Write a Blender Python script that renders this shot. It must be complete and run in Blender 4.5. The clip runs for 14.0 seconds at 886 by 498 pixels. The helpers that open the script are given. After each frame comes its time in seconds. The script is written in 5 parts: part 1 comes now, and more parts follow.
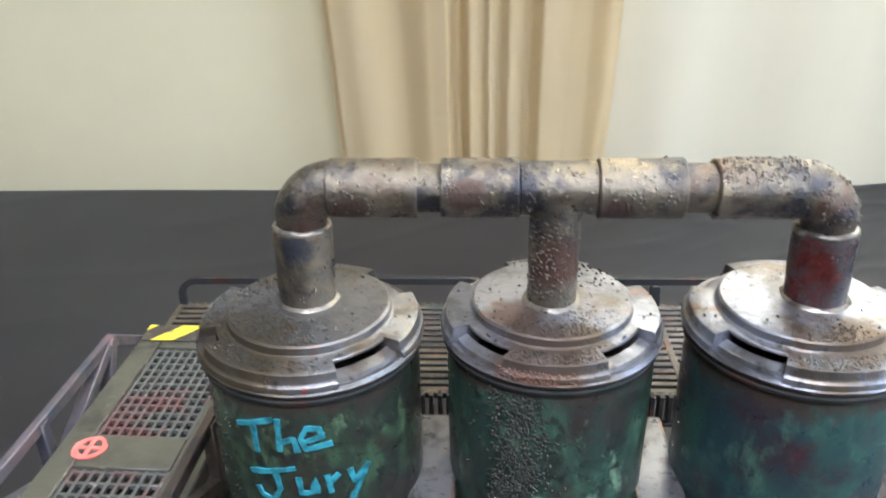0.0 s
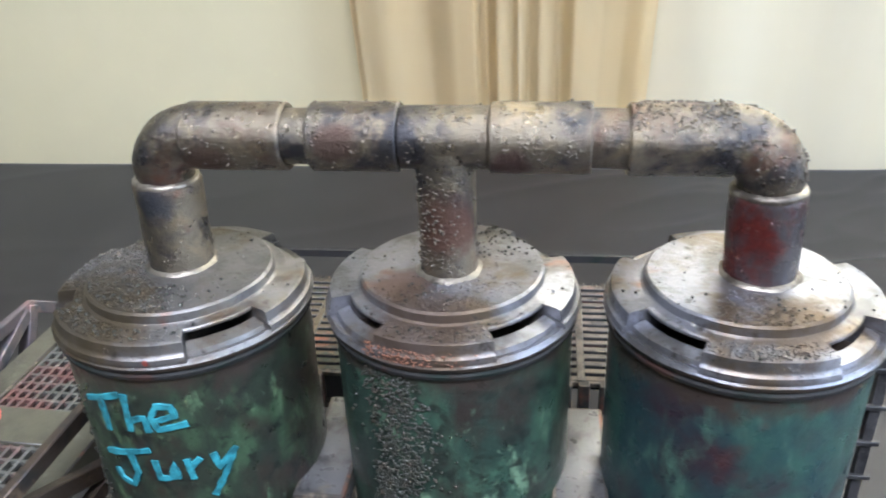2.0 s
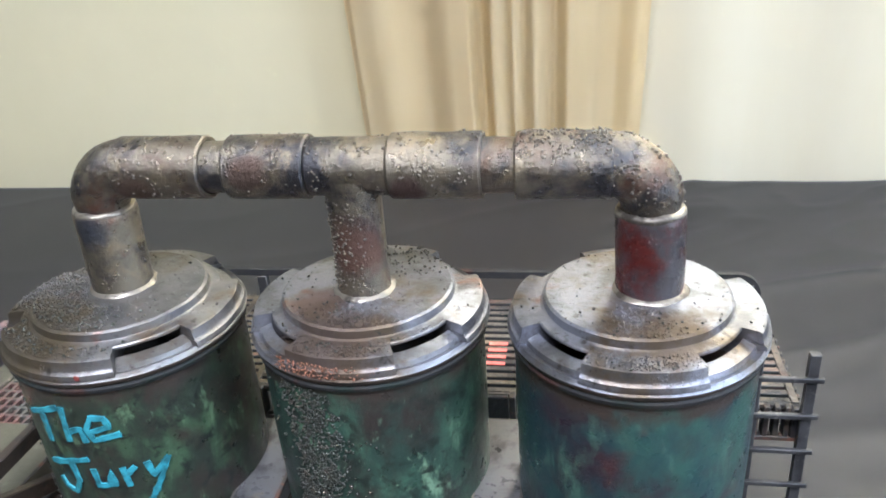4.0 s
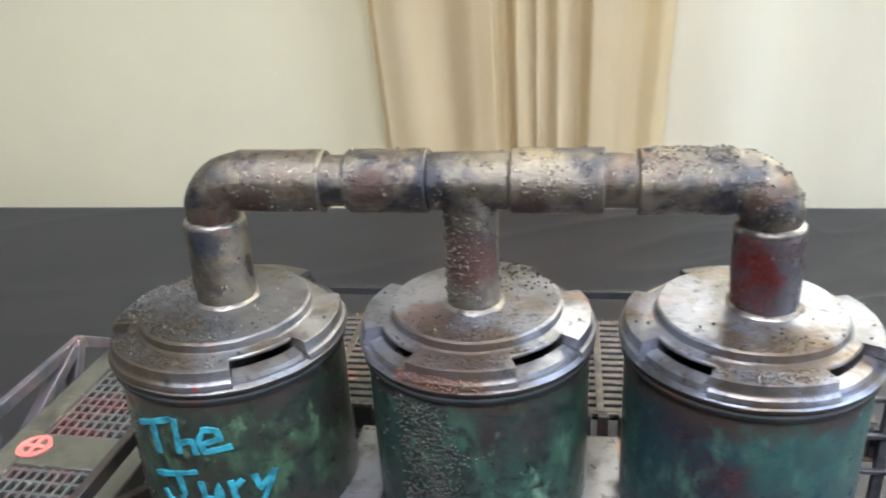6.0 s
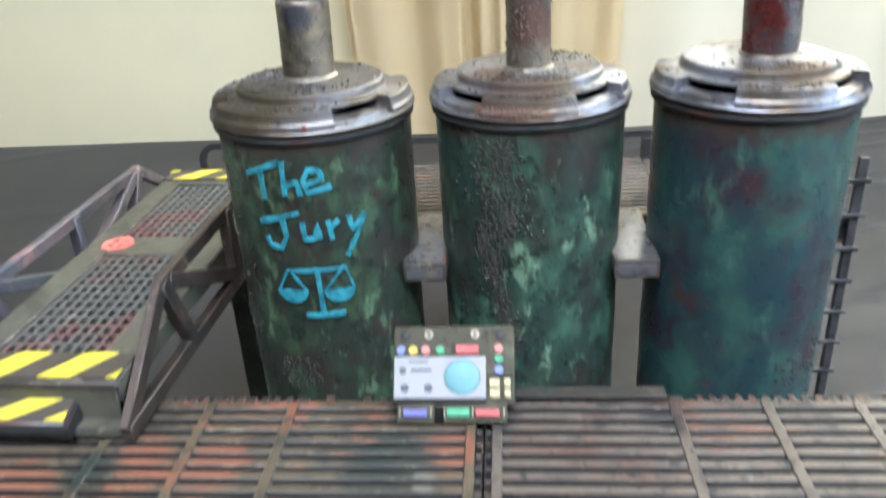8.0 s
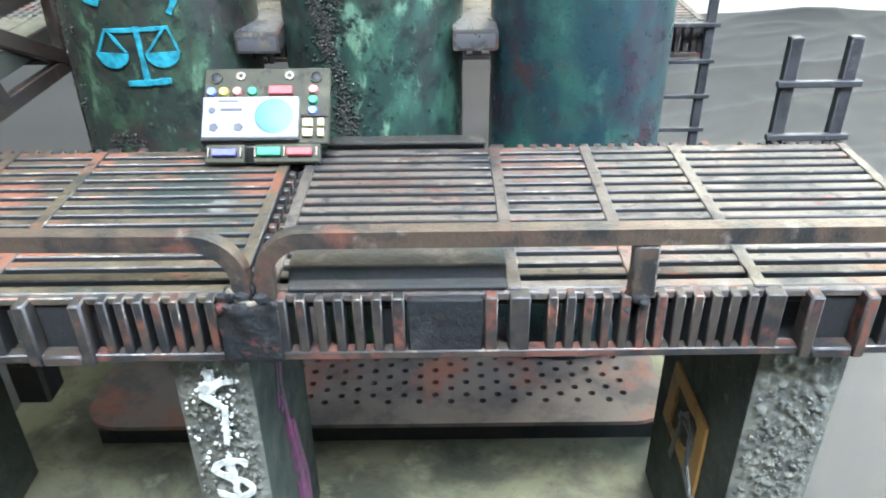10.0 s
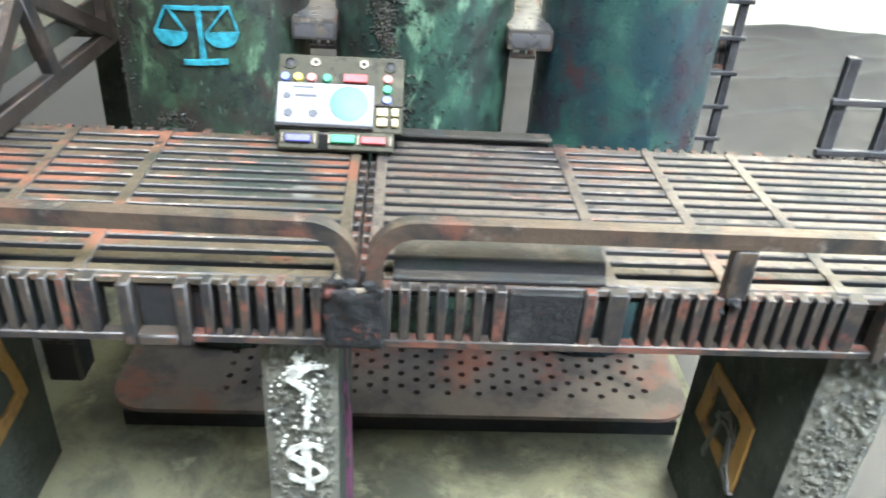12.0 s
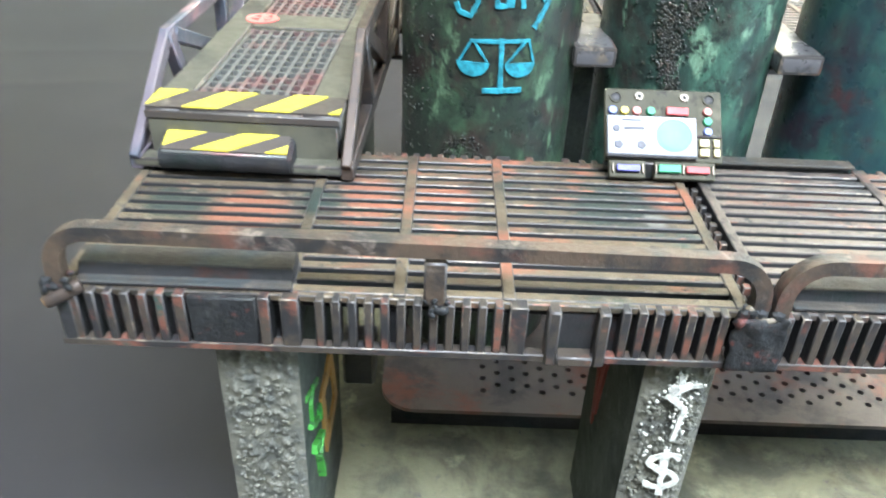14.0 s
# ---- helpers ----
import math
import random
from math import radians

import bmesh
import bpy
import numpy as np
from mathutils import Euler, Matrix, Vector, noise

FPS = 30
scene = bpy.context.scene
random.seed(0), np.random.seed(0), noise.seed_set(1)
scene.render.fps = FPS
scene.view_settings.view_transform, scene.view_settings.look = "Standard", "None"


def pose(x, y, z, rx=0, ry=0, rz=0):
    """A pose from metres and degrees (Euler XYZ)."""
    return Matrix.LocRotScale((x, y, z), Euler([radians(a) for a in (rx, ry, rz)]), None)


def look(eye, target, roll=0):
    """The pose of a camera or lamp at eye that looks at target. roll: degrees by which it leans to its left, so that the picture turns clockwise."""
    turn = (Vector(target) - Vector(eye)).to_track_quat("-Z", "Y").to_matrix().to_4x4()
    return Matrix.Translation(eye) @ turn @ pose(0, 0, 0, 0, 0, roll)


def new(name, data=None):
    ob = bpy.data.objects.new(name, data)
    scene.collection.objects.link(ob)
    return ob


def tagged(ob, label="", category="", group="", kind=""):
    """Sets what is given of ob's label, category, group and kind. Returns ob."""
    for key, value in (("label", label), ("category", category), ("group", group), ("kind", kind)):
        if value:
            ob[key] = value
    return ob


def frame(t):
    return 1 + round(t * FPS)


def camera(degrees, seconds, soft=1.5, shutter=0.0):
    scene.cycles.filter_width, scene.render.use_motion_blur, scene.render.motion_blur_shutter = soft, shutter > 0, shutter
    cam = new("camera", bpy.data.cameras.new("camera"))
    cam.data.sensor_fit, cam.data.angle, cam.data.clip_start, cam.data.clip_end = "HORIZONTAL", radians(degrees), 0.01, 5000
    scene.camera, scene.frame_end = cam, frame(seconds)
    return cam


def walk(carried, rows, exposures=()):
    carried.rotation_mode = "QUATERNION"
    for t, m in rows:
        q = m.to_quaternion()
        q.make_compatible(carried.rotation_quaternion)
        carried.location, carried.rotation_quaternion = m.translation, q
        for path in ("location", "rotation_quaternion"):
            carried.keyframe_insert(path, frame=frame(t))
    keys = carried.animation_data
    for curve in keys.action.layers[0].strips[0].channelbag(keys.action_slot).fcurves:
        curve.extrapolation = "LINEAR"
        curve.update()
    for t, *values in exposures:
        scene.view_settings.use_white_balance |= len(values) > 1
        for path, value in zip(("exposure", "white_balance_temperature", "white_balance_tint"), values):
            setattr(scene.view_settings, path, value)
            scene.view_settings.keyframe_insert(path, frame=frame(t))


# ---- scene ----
cam = camera(59.22, 14.0, 1.8, 0.5)
PATH = [
    (0, (0.0299, 0.0261, 0.3676), (-0.0679, 1.8173, -0.5168), -1.36),
    (0.5, (0.0425, 0.0264, 0.3578), (-0.0675, 1.8209, -0.5183), -2.25),
    (1, (0.0512, 0.0285, 0.3588), (-0.0823, 1.8235, -0.5129), -3.13),
    (1.5, (0.0623, 0.0474, 0.3495), (-0.1636, 1.8201, -0.5486), -3.50),
    (2, (0.0774, 0.0549, 0.3465), (-0.1898, 1.8145, -0.5659), -2.68),
    (2.5, (0.0987, 0.0545, 0.3452), (-0.2090, 1.8112, -0.5601), -4.07),
    (3, (0.1076, 0.0533, 0.3477), (-0.2225, 1.8140, -0.5417), -4.42),
    (3.2, (0.1109, 0.0527, 0.3495), (-0.2242, 1.8135, -0.5379), -4.43),
    (5.5, (0.1005, 0.0383, 0.3534), (-0.2284, 1.8305, -0.4711), -4.02),
    (6, (0.0784, 0.0393, 0.3525), (-0.2425, 1.8372, -0.4627), -3.59),
    (6.5, (0.0645, 0.0370, 0.3524), (-0.2524, 1.8351, -0.4640), -3.23),
    (7, (0.0540, 0.0280, 0.3452), (-0.2142, 1.8249, -0.4909), -2.86),
    (7.5, (0.0433, 0.0076, 0.3348), (-0.1572, 1.8004, -0.5287), -2.85),
    (8, (0.0433, -0.0298, 0.3079), (-0.1226, 1.7628, -0.5634), -3.41),
    (8.5, (0.0523, -0.0501, 0.2869), (-0.0694, 1.7032, -0.6675), -2.74),
    (9, (0.0672, -0.0551, 0.2769), (-0.0326, 1.6738, -0.7235), -4.10),
    (9.2, (0.0772, -0.0546, 0.2646), (-0.0254, 1.6726, -0.7386), -3.59),
    (11.3, (0.0649, -0.0421, 0.2518), (0.2114, 1.6556, -0.7953), 3.39),
    (11.5, (0.0584, -0.0451, 0.2542), (0.1950, 1.6552, -0.7900), 3.05),
    (12, (0.0436, -0.0517, 0.2558), (0.1669, 1.6563, -0.7773), 4.08),
    (12.5, (0.0111, -0.0483, 0.2538), (0.1275, 1.6534, -0.7905), 3.88),
    (13, (-0.0166, -0.0496, 0.2532), (0.0851, 1.6459, -0.8028), 4.79),
    (13.5, (-0.0329, -0.0496, 0.2557), (0.0386, 1.6400, -0.8121), 3.53),
    (14, (-0.0397, -0.0599, 0.2704), (-0.0290, 1.6281, -0.8022), 2.40),
]
walk(cam, [(t, look(eye, target, roll)) for t, eye, target, roll in PATH],
     exposures=[(0.0, 0.62, 5800, 15), (1.0, 0.62, 5800, 15), (2.5, 0.78, 5800, 15), (3.2, 0.80, 5800, 15), (6.0, 0.68, 5800, 15), (7.2, 0.62, 5800, 15), (8.0, 0.87, 5750, 12), (8.7, 1.46, 5400, 10), (12.0, 1.63, 5850, 9), (13.0, 1.64, 6050, 9), (14.0, 1.72, 5750, 9)])

# ---- light ----
TABLE = 0.012          # top of the tablecloth
DECK = 0.1635          # top of the walkways
FLOOR, CEIL = -0.73, 1.75
# YS lies far back so the unseen south wall bounces little light
XW, XE, YS, YN = -3.4, 2.2, -6.0, 1.005

world = bpy.data.worlds.new("daylight")
scene.world = world
world.use_nodes = True
wn = world.node_tree
sky = wn.nodes.new("ShaderNodeTexSky")
sky.sky_type, sky.sun_disc = "NISHITA", False
sky.sun_elevation, sky.sun_rotation = radians(40), radians(200)
wn.links.new(sky.outputs[0], wn.nodes["Background"].inputs[0])
wn.nodes["Background"].inputs[1].default_value = 0.08


def area_light(name, at, target, sx, sy, watts, colour):
    """An area lamp: daylight in a window's opening, or the added ceiling panel's light."""
    lamp = bpy.data.lights.new(name, "AREA")
    lamp.shape, lamp.size, lamp.size_y, lamp.energy, lamp.color = "RECTANGLE", sx, sy, watts, colour
    ob = new(name, lamp)
    ob.matrix_basis = look(at, target)
    return ob


area_light("window_light_back", (0.85, 1.055, 1.07), (0.85, 0.0, 1.07), 1.25, 0.82, 132, (0.95, 0.96, 1.0))
# no window is seen on this side; added for light from the right
area_light("window_light_east", (2.16, -0.5, 0.9), (0.0, -0.5, 0.5), 1.5, 1.1, 36, (0.76, 0.88, 1.0))
# unseen lamp, added for light from above and in front
area_light("ceiling_lamp_light", (0.15, -0.75, CEIL - 0.062), (0.15, -0.7499, 0.0), 1.0, 0.5, 51, (0.96, 0.97, 1.0))

# ---- materials ----
class Nodes:
    """A small helper round one node material."""

    def __init__(self, name, shift=False):
        self.mat = bpy.data.materials.new(name)
        self.mat.use_nodes = True
        self.nt = self.mat.node_tree
        self.bsdf = self.nt.nodes["Principled BSDF"]
        geo = self.node("ShaderNodeNewGeometry")
        self.place = geo.outputs["Position"]
        if shift:
            info = self.node("ShaderNodeObjectInfo")
            add = self.node("ShaderNodeVectorMath")
            add.operation = "MULTIPLY_ADD"
            self.link(info.outputs["Random"], add.inputs[0])
            add.inputs[1].default_value = (0.37, 0.11, 0.23)
            self.link(self.place, add.inputs[2])
            self.place = add.outputs[0]
            self.random = info.outputs["Random"]

    def node(self, kind):
        return self.nt.nodes.new(kind)

    def link(self, a, b):
        self.nt.links.new(a, b)

    def put(self, socket, value):
        if hasattr(value, "is_linked"):
            self.link(value, socket)
        elif isinstance(value, tuple) and len(value) == 3 and socket.type == "RGBA":
            socket.default_value = (*value, 1)
        else:
            socket.default_value = value

    def noise(self, scale, detail=4, rough=0.6, stretch=None, distort=0.0):
        n = self.node("ShaderNodeTexNoise")
        n.inputs["Scale"].default_value, n.inputs["Detail"].default_value = scale, detail
        n.inputs["Roughness"].default_value, n.inputs["Distortion"].default_value = rough, distort
        vec = self.place
        if stretch:
            m = self.node("ShaderNodeMapping")
            m.inputs["Scale"].default_value = stretch
            self.link(vec, m.inputs[0])
            vec = m.outputs[0]
        self.link(vec, n.inputs["Vector"])
        return n.outputs["Fac"]

    def ramp(self, fac, lo, hi):
        r = self.node("ShaderNodeMapRange")
        r.interpolation_type = "SMOOTHSTEP"
        r.inputs["From Min"].default_value, r.inputs["From Max"].default_value = lo, hi
        self.link(fac, r.inputs["Value"])
        return r.outputs["Result"]

    def mix(self, fac, a, b):
        m = self.node("ShaderNodeMix")
        m.data_type = "RGBA"
        self.put(m.inputs[0], fac)
        self.put(m.inputs[6], a)
        self.put(m.inputs[7], b)
        return m.outputs[2]

    def math(self, op, a, b):
        m = self.node("ShaderNodeMath")
        m.operation = op
        self.put(m.inputs[0], a)
        self.put(m.inputs[1], b)
        return m.outputs[0]

    def bump(self, height, strength, distance):
        b = self.node("ShaderNodeBump")
        b.inputs["Strength"].default_value, b.inputs["Distance"].default_value = strength, distance
        self.link(height, b.inputs["Height"])
        old = self.bsdf.inputs["Normal"]
        if old.is_linked:
            self.link(old.links[0].from_socket, b.inputs["Normal"])
        self.link(b.outputs[0], old)

    def finish(self, colour, rough, metal=0.0, **more):
        self.put(self.bsdf.inputs["Base Color"], colour)
        self.put(self.bsdf.inputs["Roughness"], rough)
        self.put(self.bsdf.inputs["Metallic"], metal)
        for key, value in more.items():
            self.put(self.bsdf.inputs[key.replace("_", " ")], value)
        return self.mat


def weathered(name, base, coats, rough=(0.3, 0.5), metal=0.0, bump=(400, 0.3, 0.0004), shift=False, **more):
    """A base colour under coats of (colour, noise scale, low, high, stretch) and a fine relief."""
    n = Nodes(name, shift)
    colour = base
    band = more.pop("band", None)
    stains = more.pop("stains", ())
    specks = more.pop("specks", None)
    for tint, scale, lo, hi, stretch in coats:
        colour = n.mix(n.ramp(n.noise(scale, 6, 0.65, stretch, 0.3), lo, hi), colour, tint)
    if band:
        # a ragged band of another colour above a height
        tint, z0, z1 = band
        sep = n.node("ShaderNodeSeparateXYZ")
        n.link(n.place, sep.inputs[0])
        ragged = n.math("ADD", sep.outputs["Z"], n.math("MULTIPLY", n.math("SUBTRACT", n.noise(70, 5), 0.5), 0.03))
        colour = n.mix(n.ramp(ragged, z0, z1), colour, tint)
    dull = None
    for tint, centre, radius in stains:
        # a ragged spot of another colour round a place, duller than the rest
        far = n.node("ShaderNodeVectorMath")
        far.operation = "DISTANCE"
        n.link(n.place, far.inputs[0])
        far.inputs[1].default_value = centre
        edge = n.math("ADD", far.outputs["Value"], n.math("MULTIPLY", n.math("SUBTRACT", n.noise(130, 6, 0.7), 0.5), radius * 1.3))
        spot = n.ramp(edge, radius, radius * 0.45)
        colour = n.mix(n.math("MULTIPLY", spot, 0.85), colour, tint)
        dull = spot if dull is None else n.math("MAXIMUM", dull, spot)
    r = n.node("ShaderNodeMapRange")
    n.link(n.noise(bump[0] * 0.35, 5), r.inputs["Value"])
    r.inputs["From Min"].default_value, r.inputs["From Max"].default_value = 0.3, 0.7
    r.inputs["To Min"].default_value, r.inputs["To Max"].default_value = rough
    n.bump(n.noise(bump[0], 6, 0.7), bump[1], bump[2])
    if specks:
        # scattered raised grains
        cells = n.node("ShaderNodeTexVoronoi")
        cells.inputs["Scale"].default_value = specks[0]
        n.link(n.place, cells.inputs["Vector"])
        dots = n.math("MULTIPLY", n.ramp(cells.outputs["Distance"], 0.42, 0.1), n.ramp(n.noise(specks[0] * 0.16, 4), specks[1], specks[1] + 0.12))
        n.bump(dots, 0.9, specks[2])
        colour = n.mix(n.math("MULTIPLY", dots, 0.35), colour, (0.26, 0.22, 0.17))
    dry = r.outputs["Result"]
    if dull is not None:
        dry = n.math("ADD", dry, n.math("MULTIPLY", dull, 0.22))
    return n.finish(colour, dry, metal, **more)


def plain(name, colour, rough=0.5, metal=0.0, grain=0.12, scale=300, **more):
    """A single paint with a little unevenness."""
    n = Nodes(name)
    dark = tuple(c * (1 - 2 * grain) for c in colour)
    light = tuple(min(1, c * (1 + grain)) for c in colour)
    col = n.mix(n.ramp(n.noise(scale, 5), 0.3, 0.7), dark, light)
    n.bump(n.noise(scale * 3, 4), 0.15, 0.0003)
    return n.finish(col, rough, metal, **more)


CANISTER_X = (-0.0234, 0.0517, 0.1265)
CANISTER_Y = (0.2336, 0.2378, 0.2335)


def lid_paint(name, base, stains):
    return weathered(name, base, [
        ((0.12, 0.12, 0.125), 60, 0.44, 0.64, None), ((0.14, 0.11, 0.078), 45, 0.48, 0.68, None),
        ((0.2, 0.1, 0.065), 48, 0.6, 0.74, None), ((0.06, 0.055, 0.05), 260, 0.56, 0.72, None), ((0.05, 0.045, 0.04), 900, 0.6, 0.72, None)], (0.3, 0.48), 0.8, (420, 0.5, 0.0006), stains=stains, specks=(1200, 0.6, 0.0004))


# lids two and three are coloured lighter and bluer to imitate reflected sky
M_LIDS = (lid_paint("gunmetal_paint_olive_stained", (0.2, 0.197, 0.197), (((0.075, 0.06, 0.035), (-0.043, 0.213, 0.2455), 0.026),)),
          lid_paint("gunmetal_paint_rust_stained", (0.228, 0.233, 0.258), (((0.13, 0.085, 0.065), (0.040, 0.226, 0.2466), 0.011), ((0.1, 0.07, 0.05), (0.046, 0.2105, 0.2448), 0.019),)),
          lid_paint("gunmetal_paint_brown_stained", (0.245, 0.257, 0.298), (((0.1, 0.07, 0.04), (0.133, 0.2125, 0.2488), 0.0145),)))
M_PIPE = weathered("weathered_pipe_metal", (0.205, 0.18, 0.138), [
    ((0.1, 0.062, 0.048), 34, 0.46, 0.66, None), ((0.06, 0.06, 0.066), 55, 0.44, 0.62, None), ((0.29, 0.24, 0.16), 70, 0.52, 0.72, None),
    ((0.15, 0.075, 0.055), 46, 0.56, 0.72, None), ((0.06, 0.055, 0.055), 240, 0.6, 0.74, None)], (0.22, 0.42), 0.85, (650, 0.6, 0.0009), specks=(900, 0.56, 0.0008),
    stains=(((0.13, 0.07, 0.055), (0.0515, 0.229, 0.262), 0.0115), ((0.095, 0.06, 0.048), (-0.008, 0.228, 0.279), 0.009), ((0.095, 0.06, 0.048), (0.026, 0.228, 0.285), 0.007), ((0.095, 0.056, 0.05), (0.068, 0.229, 0.279), 0.0065), ((0.05, 0.055, 0.068), (-0.0245, 0.227, 0.268), 0.008)))
M_PIPE_RED = weathered("red_smeared_pipe_metal", (0.09, 0.085, 0.09), [
    ((0.12, 0.022, 0.019), 60, 0.42, 0.62, None), ((0.045, 0.045, 0.05), 50, 0.5, 0.68, None)], (0.2, 0.36), 0.6, (550, 0.5, 0.0006), specks=(1100, 0.54, 0.0005))
M_GREEN = weathered("mottled_green_paint", (0.0219, 0.0439, 0.0348), [
    ((0.0513, 0.115, 0.0765), 60, 0.44, 0.66, (1, 1, 0.5)), ((0.027, 0.023, 0.02), 48, 0.48, 0.66, (1, 1, 0.7)),
    ((0.137, 0.23, 0.151), 110, 0.56, 0.69, (1, 1, 0.45)), ((0.0146, 0.022, 0.0185), 180, 0.5, 0.63, None),
    ((0.08, 0.032, 0.026), 34, 0.6, 0.72, None), ((0.11, 0.176, 0.116), 420, 0.6, 0.74, (1, 1, 0.6))], (0.24, 0.46), 0.1, (500, 0.4, 0.0006), band=((0.04, 0.03, 0.025), 0.2262, 0.2342))
M_GREEN_DARK = weathered("mottled_olive_green_paint", (0.0215, 0.0301, 0.022), [
    ((0.0428, 0.0811, 0.0439), 75, 0.46, 0.66, (1, 1, 0.55)), ((0.03, 0.023, 0.019), 55, 0.46, 0.64, (1, 1, 0.7)),
    ((0.0906, 0.151, 0.0854), 130, 0.56, 0.69, (1, 1, 0.45)), ((0.0132, 0.0174, 0.0146), 190, 0.52, 0.64, None), ((0.0824, 0.127, 0.0854), 420, 0.6, 0.74, (1, 1, 0.6))], (0.24, 0.46), 0.1, (500, 0.4, 0.0006), band=((0.04, 0.03, 0.025), 0.2262, 0.2342))
M_TEAL = weathered("mottled_teal_paint", (0.0165, 0.04, 0.047), [
    ((0.034, 0.092, 0.07), 50, 0.42, 0.72, (1, 1, 0.55)), ((0.028, 0.018, 0.026), 42, 0.44, 0.7, None),
    ((0.066, 0.14, 0.105), 110, 0.55, 0.78, (1, 1, 0.45)), ((0.052, 0.021, 0.022), 46, 0.55, 0.76, None), ((0.06, 0.11, 0.09), 420, 0.6, 0.8, (1, 1, 0.6))], (0.22, 0.42), 0.1, (500, 0.4, 0.0006), band=((0.04, 0.03, 0.025), 0.2262, 0.2342))
OCHRE, GREEN_BLACK = (0.19, 0.076, 0.044), (0.018, 0.03, 0.025)
WALK_STAINS = ((OCHRE, (-0.092, 0.124, 0.1635), 0.015), (OCHRE, (0.027, 0.14, 0.1635), 0.011), (OCHRE, (-0.039, 0.134, 0.1635), 0.013), (OCHRE, (-0.06, 0.137, 0.1635), 0.011),
               (OCHRE, (-0.02, 0.108, 0.1635), 0.013), (GREEN_BLACK, (0.009, 0.135, 0.1635), 0.017), (GREEN_BLACK, (-0.112, 0.127, 0.1635), 0.013), (GREEN_BLACK, (-0.0736, 0.131, 0.1635), 0.01),
               ((0.15, 0.145, 0.125), (0.02, 0.127, 0.1635), 0.0045))
M_WALK = weathered("rusty_walkway_metal", (0.09, 0.071, 0.046), [
    ((0.036, 0.031, 0.023), 60, 0.46, 0.66, None), ((0.22, 0.088, 0.052), 46, 0.54, 0.7, None),
    ((0.135, 0.114, 0.075), 130, 0.58, 0.76, None), ((0.028, 0.046, 0.04), 38, 0.54, 0.68, None), ((0.03, 0.028, 0.026), 220, 0.56, 0.66, None)], (0.4, 0.62), 0.15, (450, 0.6, 0.0007), Specular_IOR_Level=0.3, stains=WALK_STAINS)
M_WALK_GREY = weathered("worn_grey_walkway_metal", (0.112, 0.093, 0.075), [
    ((0.032, 0.031, 0.031), 55, 0.46, 0.66, None), ((0.15, 0.075, 0.05), 40, 0.52, 0.7, None),
    ((0.17, 0.165, 0.155), 130, 0.6, 0.78, None), ((0.035, 0.033, 0.032), 220, 0.55, 0.66, None)], (0.4, 0.62), 0.15, (450, 0.6, 0.0007), Specular_IOR_Level=0.3)
M_RIB = weathered("rusty_rib_metal", (0.05, 0.041, 0.031), [
    ((0.022, 0.022, 0.022), 90, 0.42, 0.6, None), ((0.17, 0.062, 0.04), 60, 0.5, 0.68, None),
    ((0.03, 0.055, 0.045), 60, 0.6, 0.7, None)], (0.45, 0.65), 0.1, (600, 0.5, 0.0005), shift=True, Specular_IOR_Level=0.3)
M_EDGE = weathered("drybrushed_edge_paint", (0.05, 0.046, 0.042), [
    ((0.2, 0.168, 0.125), 160, 0.53, 0.68, None), ((0.22, 0.09, 0.05), 50, 0.58, 0.7, None)], (0.4, 0.55), 0.25, (700, 0.3, 0.0003), shift=True)
# also darkens slat and rib sides, standing in for shade in the gaps
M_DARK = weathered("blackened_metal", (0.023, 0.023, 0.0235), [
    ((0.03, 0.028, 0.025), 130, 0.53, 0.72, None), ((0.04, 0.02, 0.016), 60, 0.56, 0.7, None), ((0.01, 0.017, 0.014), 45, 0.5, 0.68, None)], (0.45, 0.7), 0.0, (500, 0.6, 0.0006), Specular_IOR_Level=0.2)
M_CLAMP = weathered("rust_flecked_black_metal", (0.013, 0.014, 0.014), [
    ((0.08, 0.026, 0.02), 260, 0.58, 0.68, None), ((0.032, 0.032, 0.03), 120, 0.56, 0.7, None)], (0.45, 0.7), 0.0, (400, 0.8, 0.001), Specular_IOR_Level=0.3)
M_STEEL = weathered("brushed_dark_steel_paint", (0.14, 0.14, 0.145), [
    ((0.06, 0.06, 0.06), 60, 0.48, 0.62, None), ((0.2, 0.17, 0.13), 90, 0.58, 0.7, None)], (0.24, 0.42), 0.5, (600, 0.3, 0.0004))
M_RAIL = weathered("bronzed_rail_metal", (0.082, 0.06, 0.042), [
    ((0.028, 0.028, 0.027), 60, 0.42, 0.6, None), ((0.13, 0.06, 0.042), 45, 0.54, 0.7, None),
    ((0.16, 0.135, 0.11), 160, 0.57, 0.72, None)], (0.36, 0.55), 0.25, (500, 0.6, 0.0007), Specular_IOR_Level=0.4)
M_LADDER = weathered("dark_ladder_metal", (0.04, 0.04, 0.042), [((0.015, 0.015, 0.016), 90, 0.46, 0.64, None), ((0.1, 0.095, 0.09), 160, 0.56, 0.7, None)], (0.4, 0.6), 0.2, (600, 0.4, 0.0004))
M_SAND = weathered("sandy_grit", (0.13, 0.113, 0.09), [((0.24, 0.2, 0.14), 300, 0.54, 0.66, None)], (0.25, 0.42), 0.5, (900, 0.3, 0.0003))
M_RUST = weathered("orange_rust_crust", (0.2, 0.08, 0.042), [((0.12, 0.05, 0.03), 300, 0.5, 0.65, None)], (0.5, 0.7), 0.0, (900, 0.3, 0.0003))
M_GRIT = weathered("dark_grit", (0.048, 0.052, 0.044), [((0.12, 0.1, 0.08), 300, 0.54, 0.66, None)], (0.14, 0.28), 0.4, (900, 0.3, 0.0003))
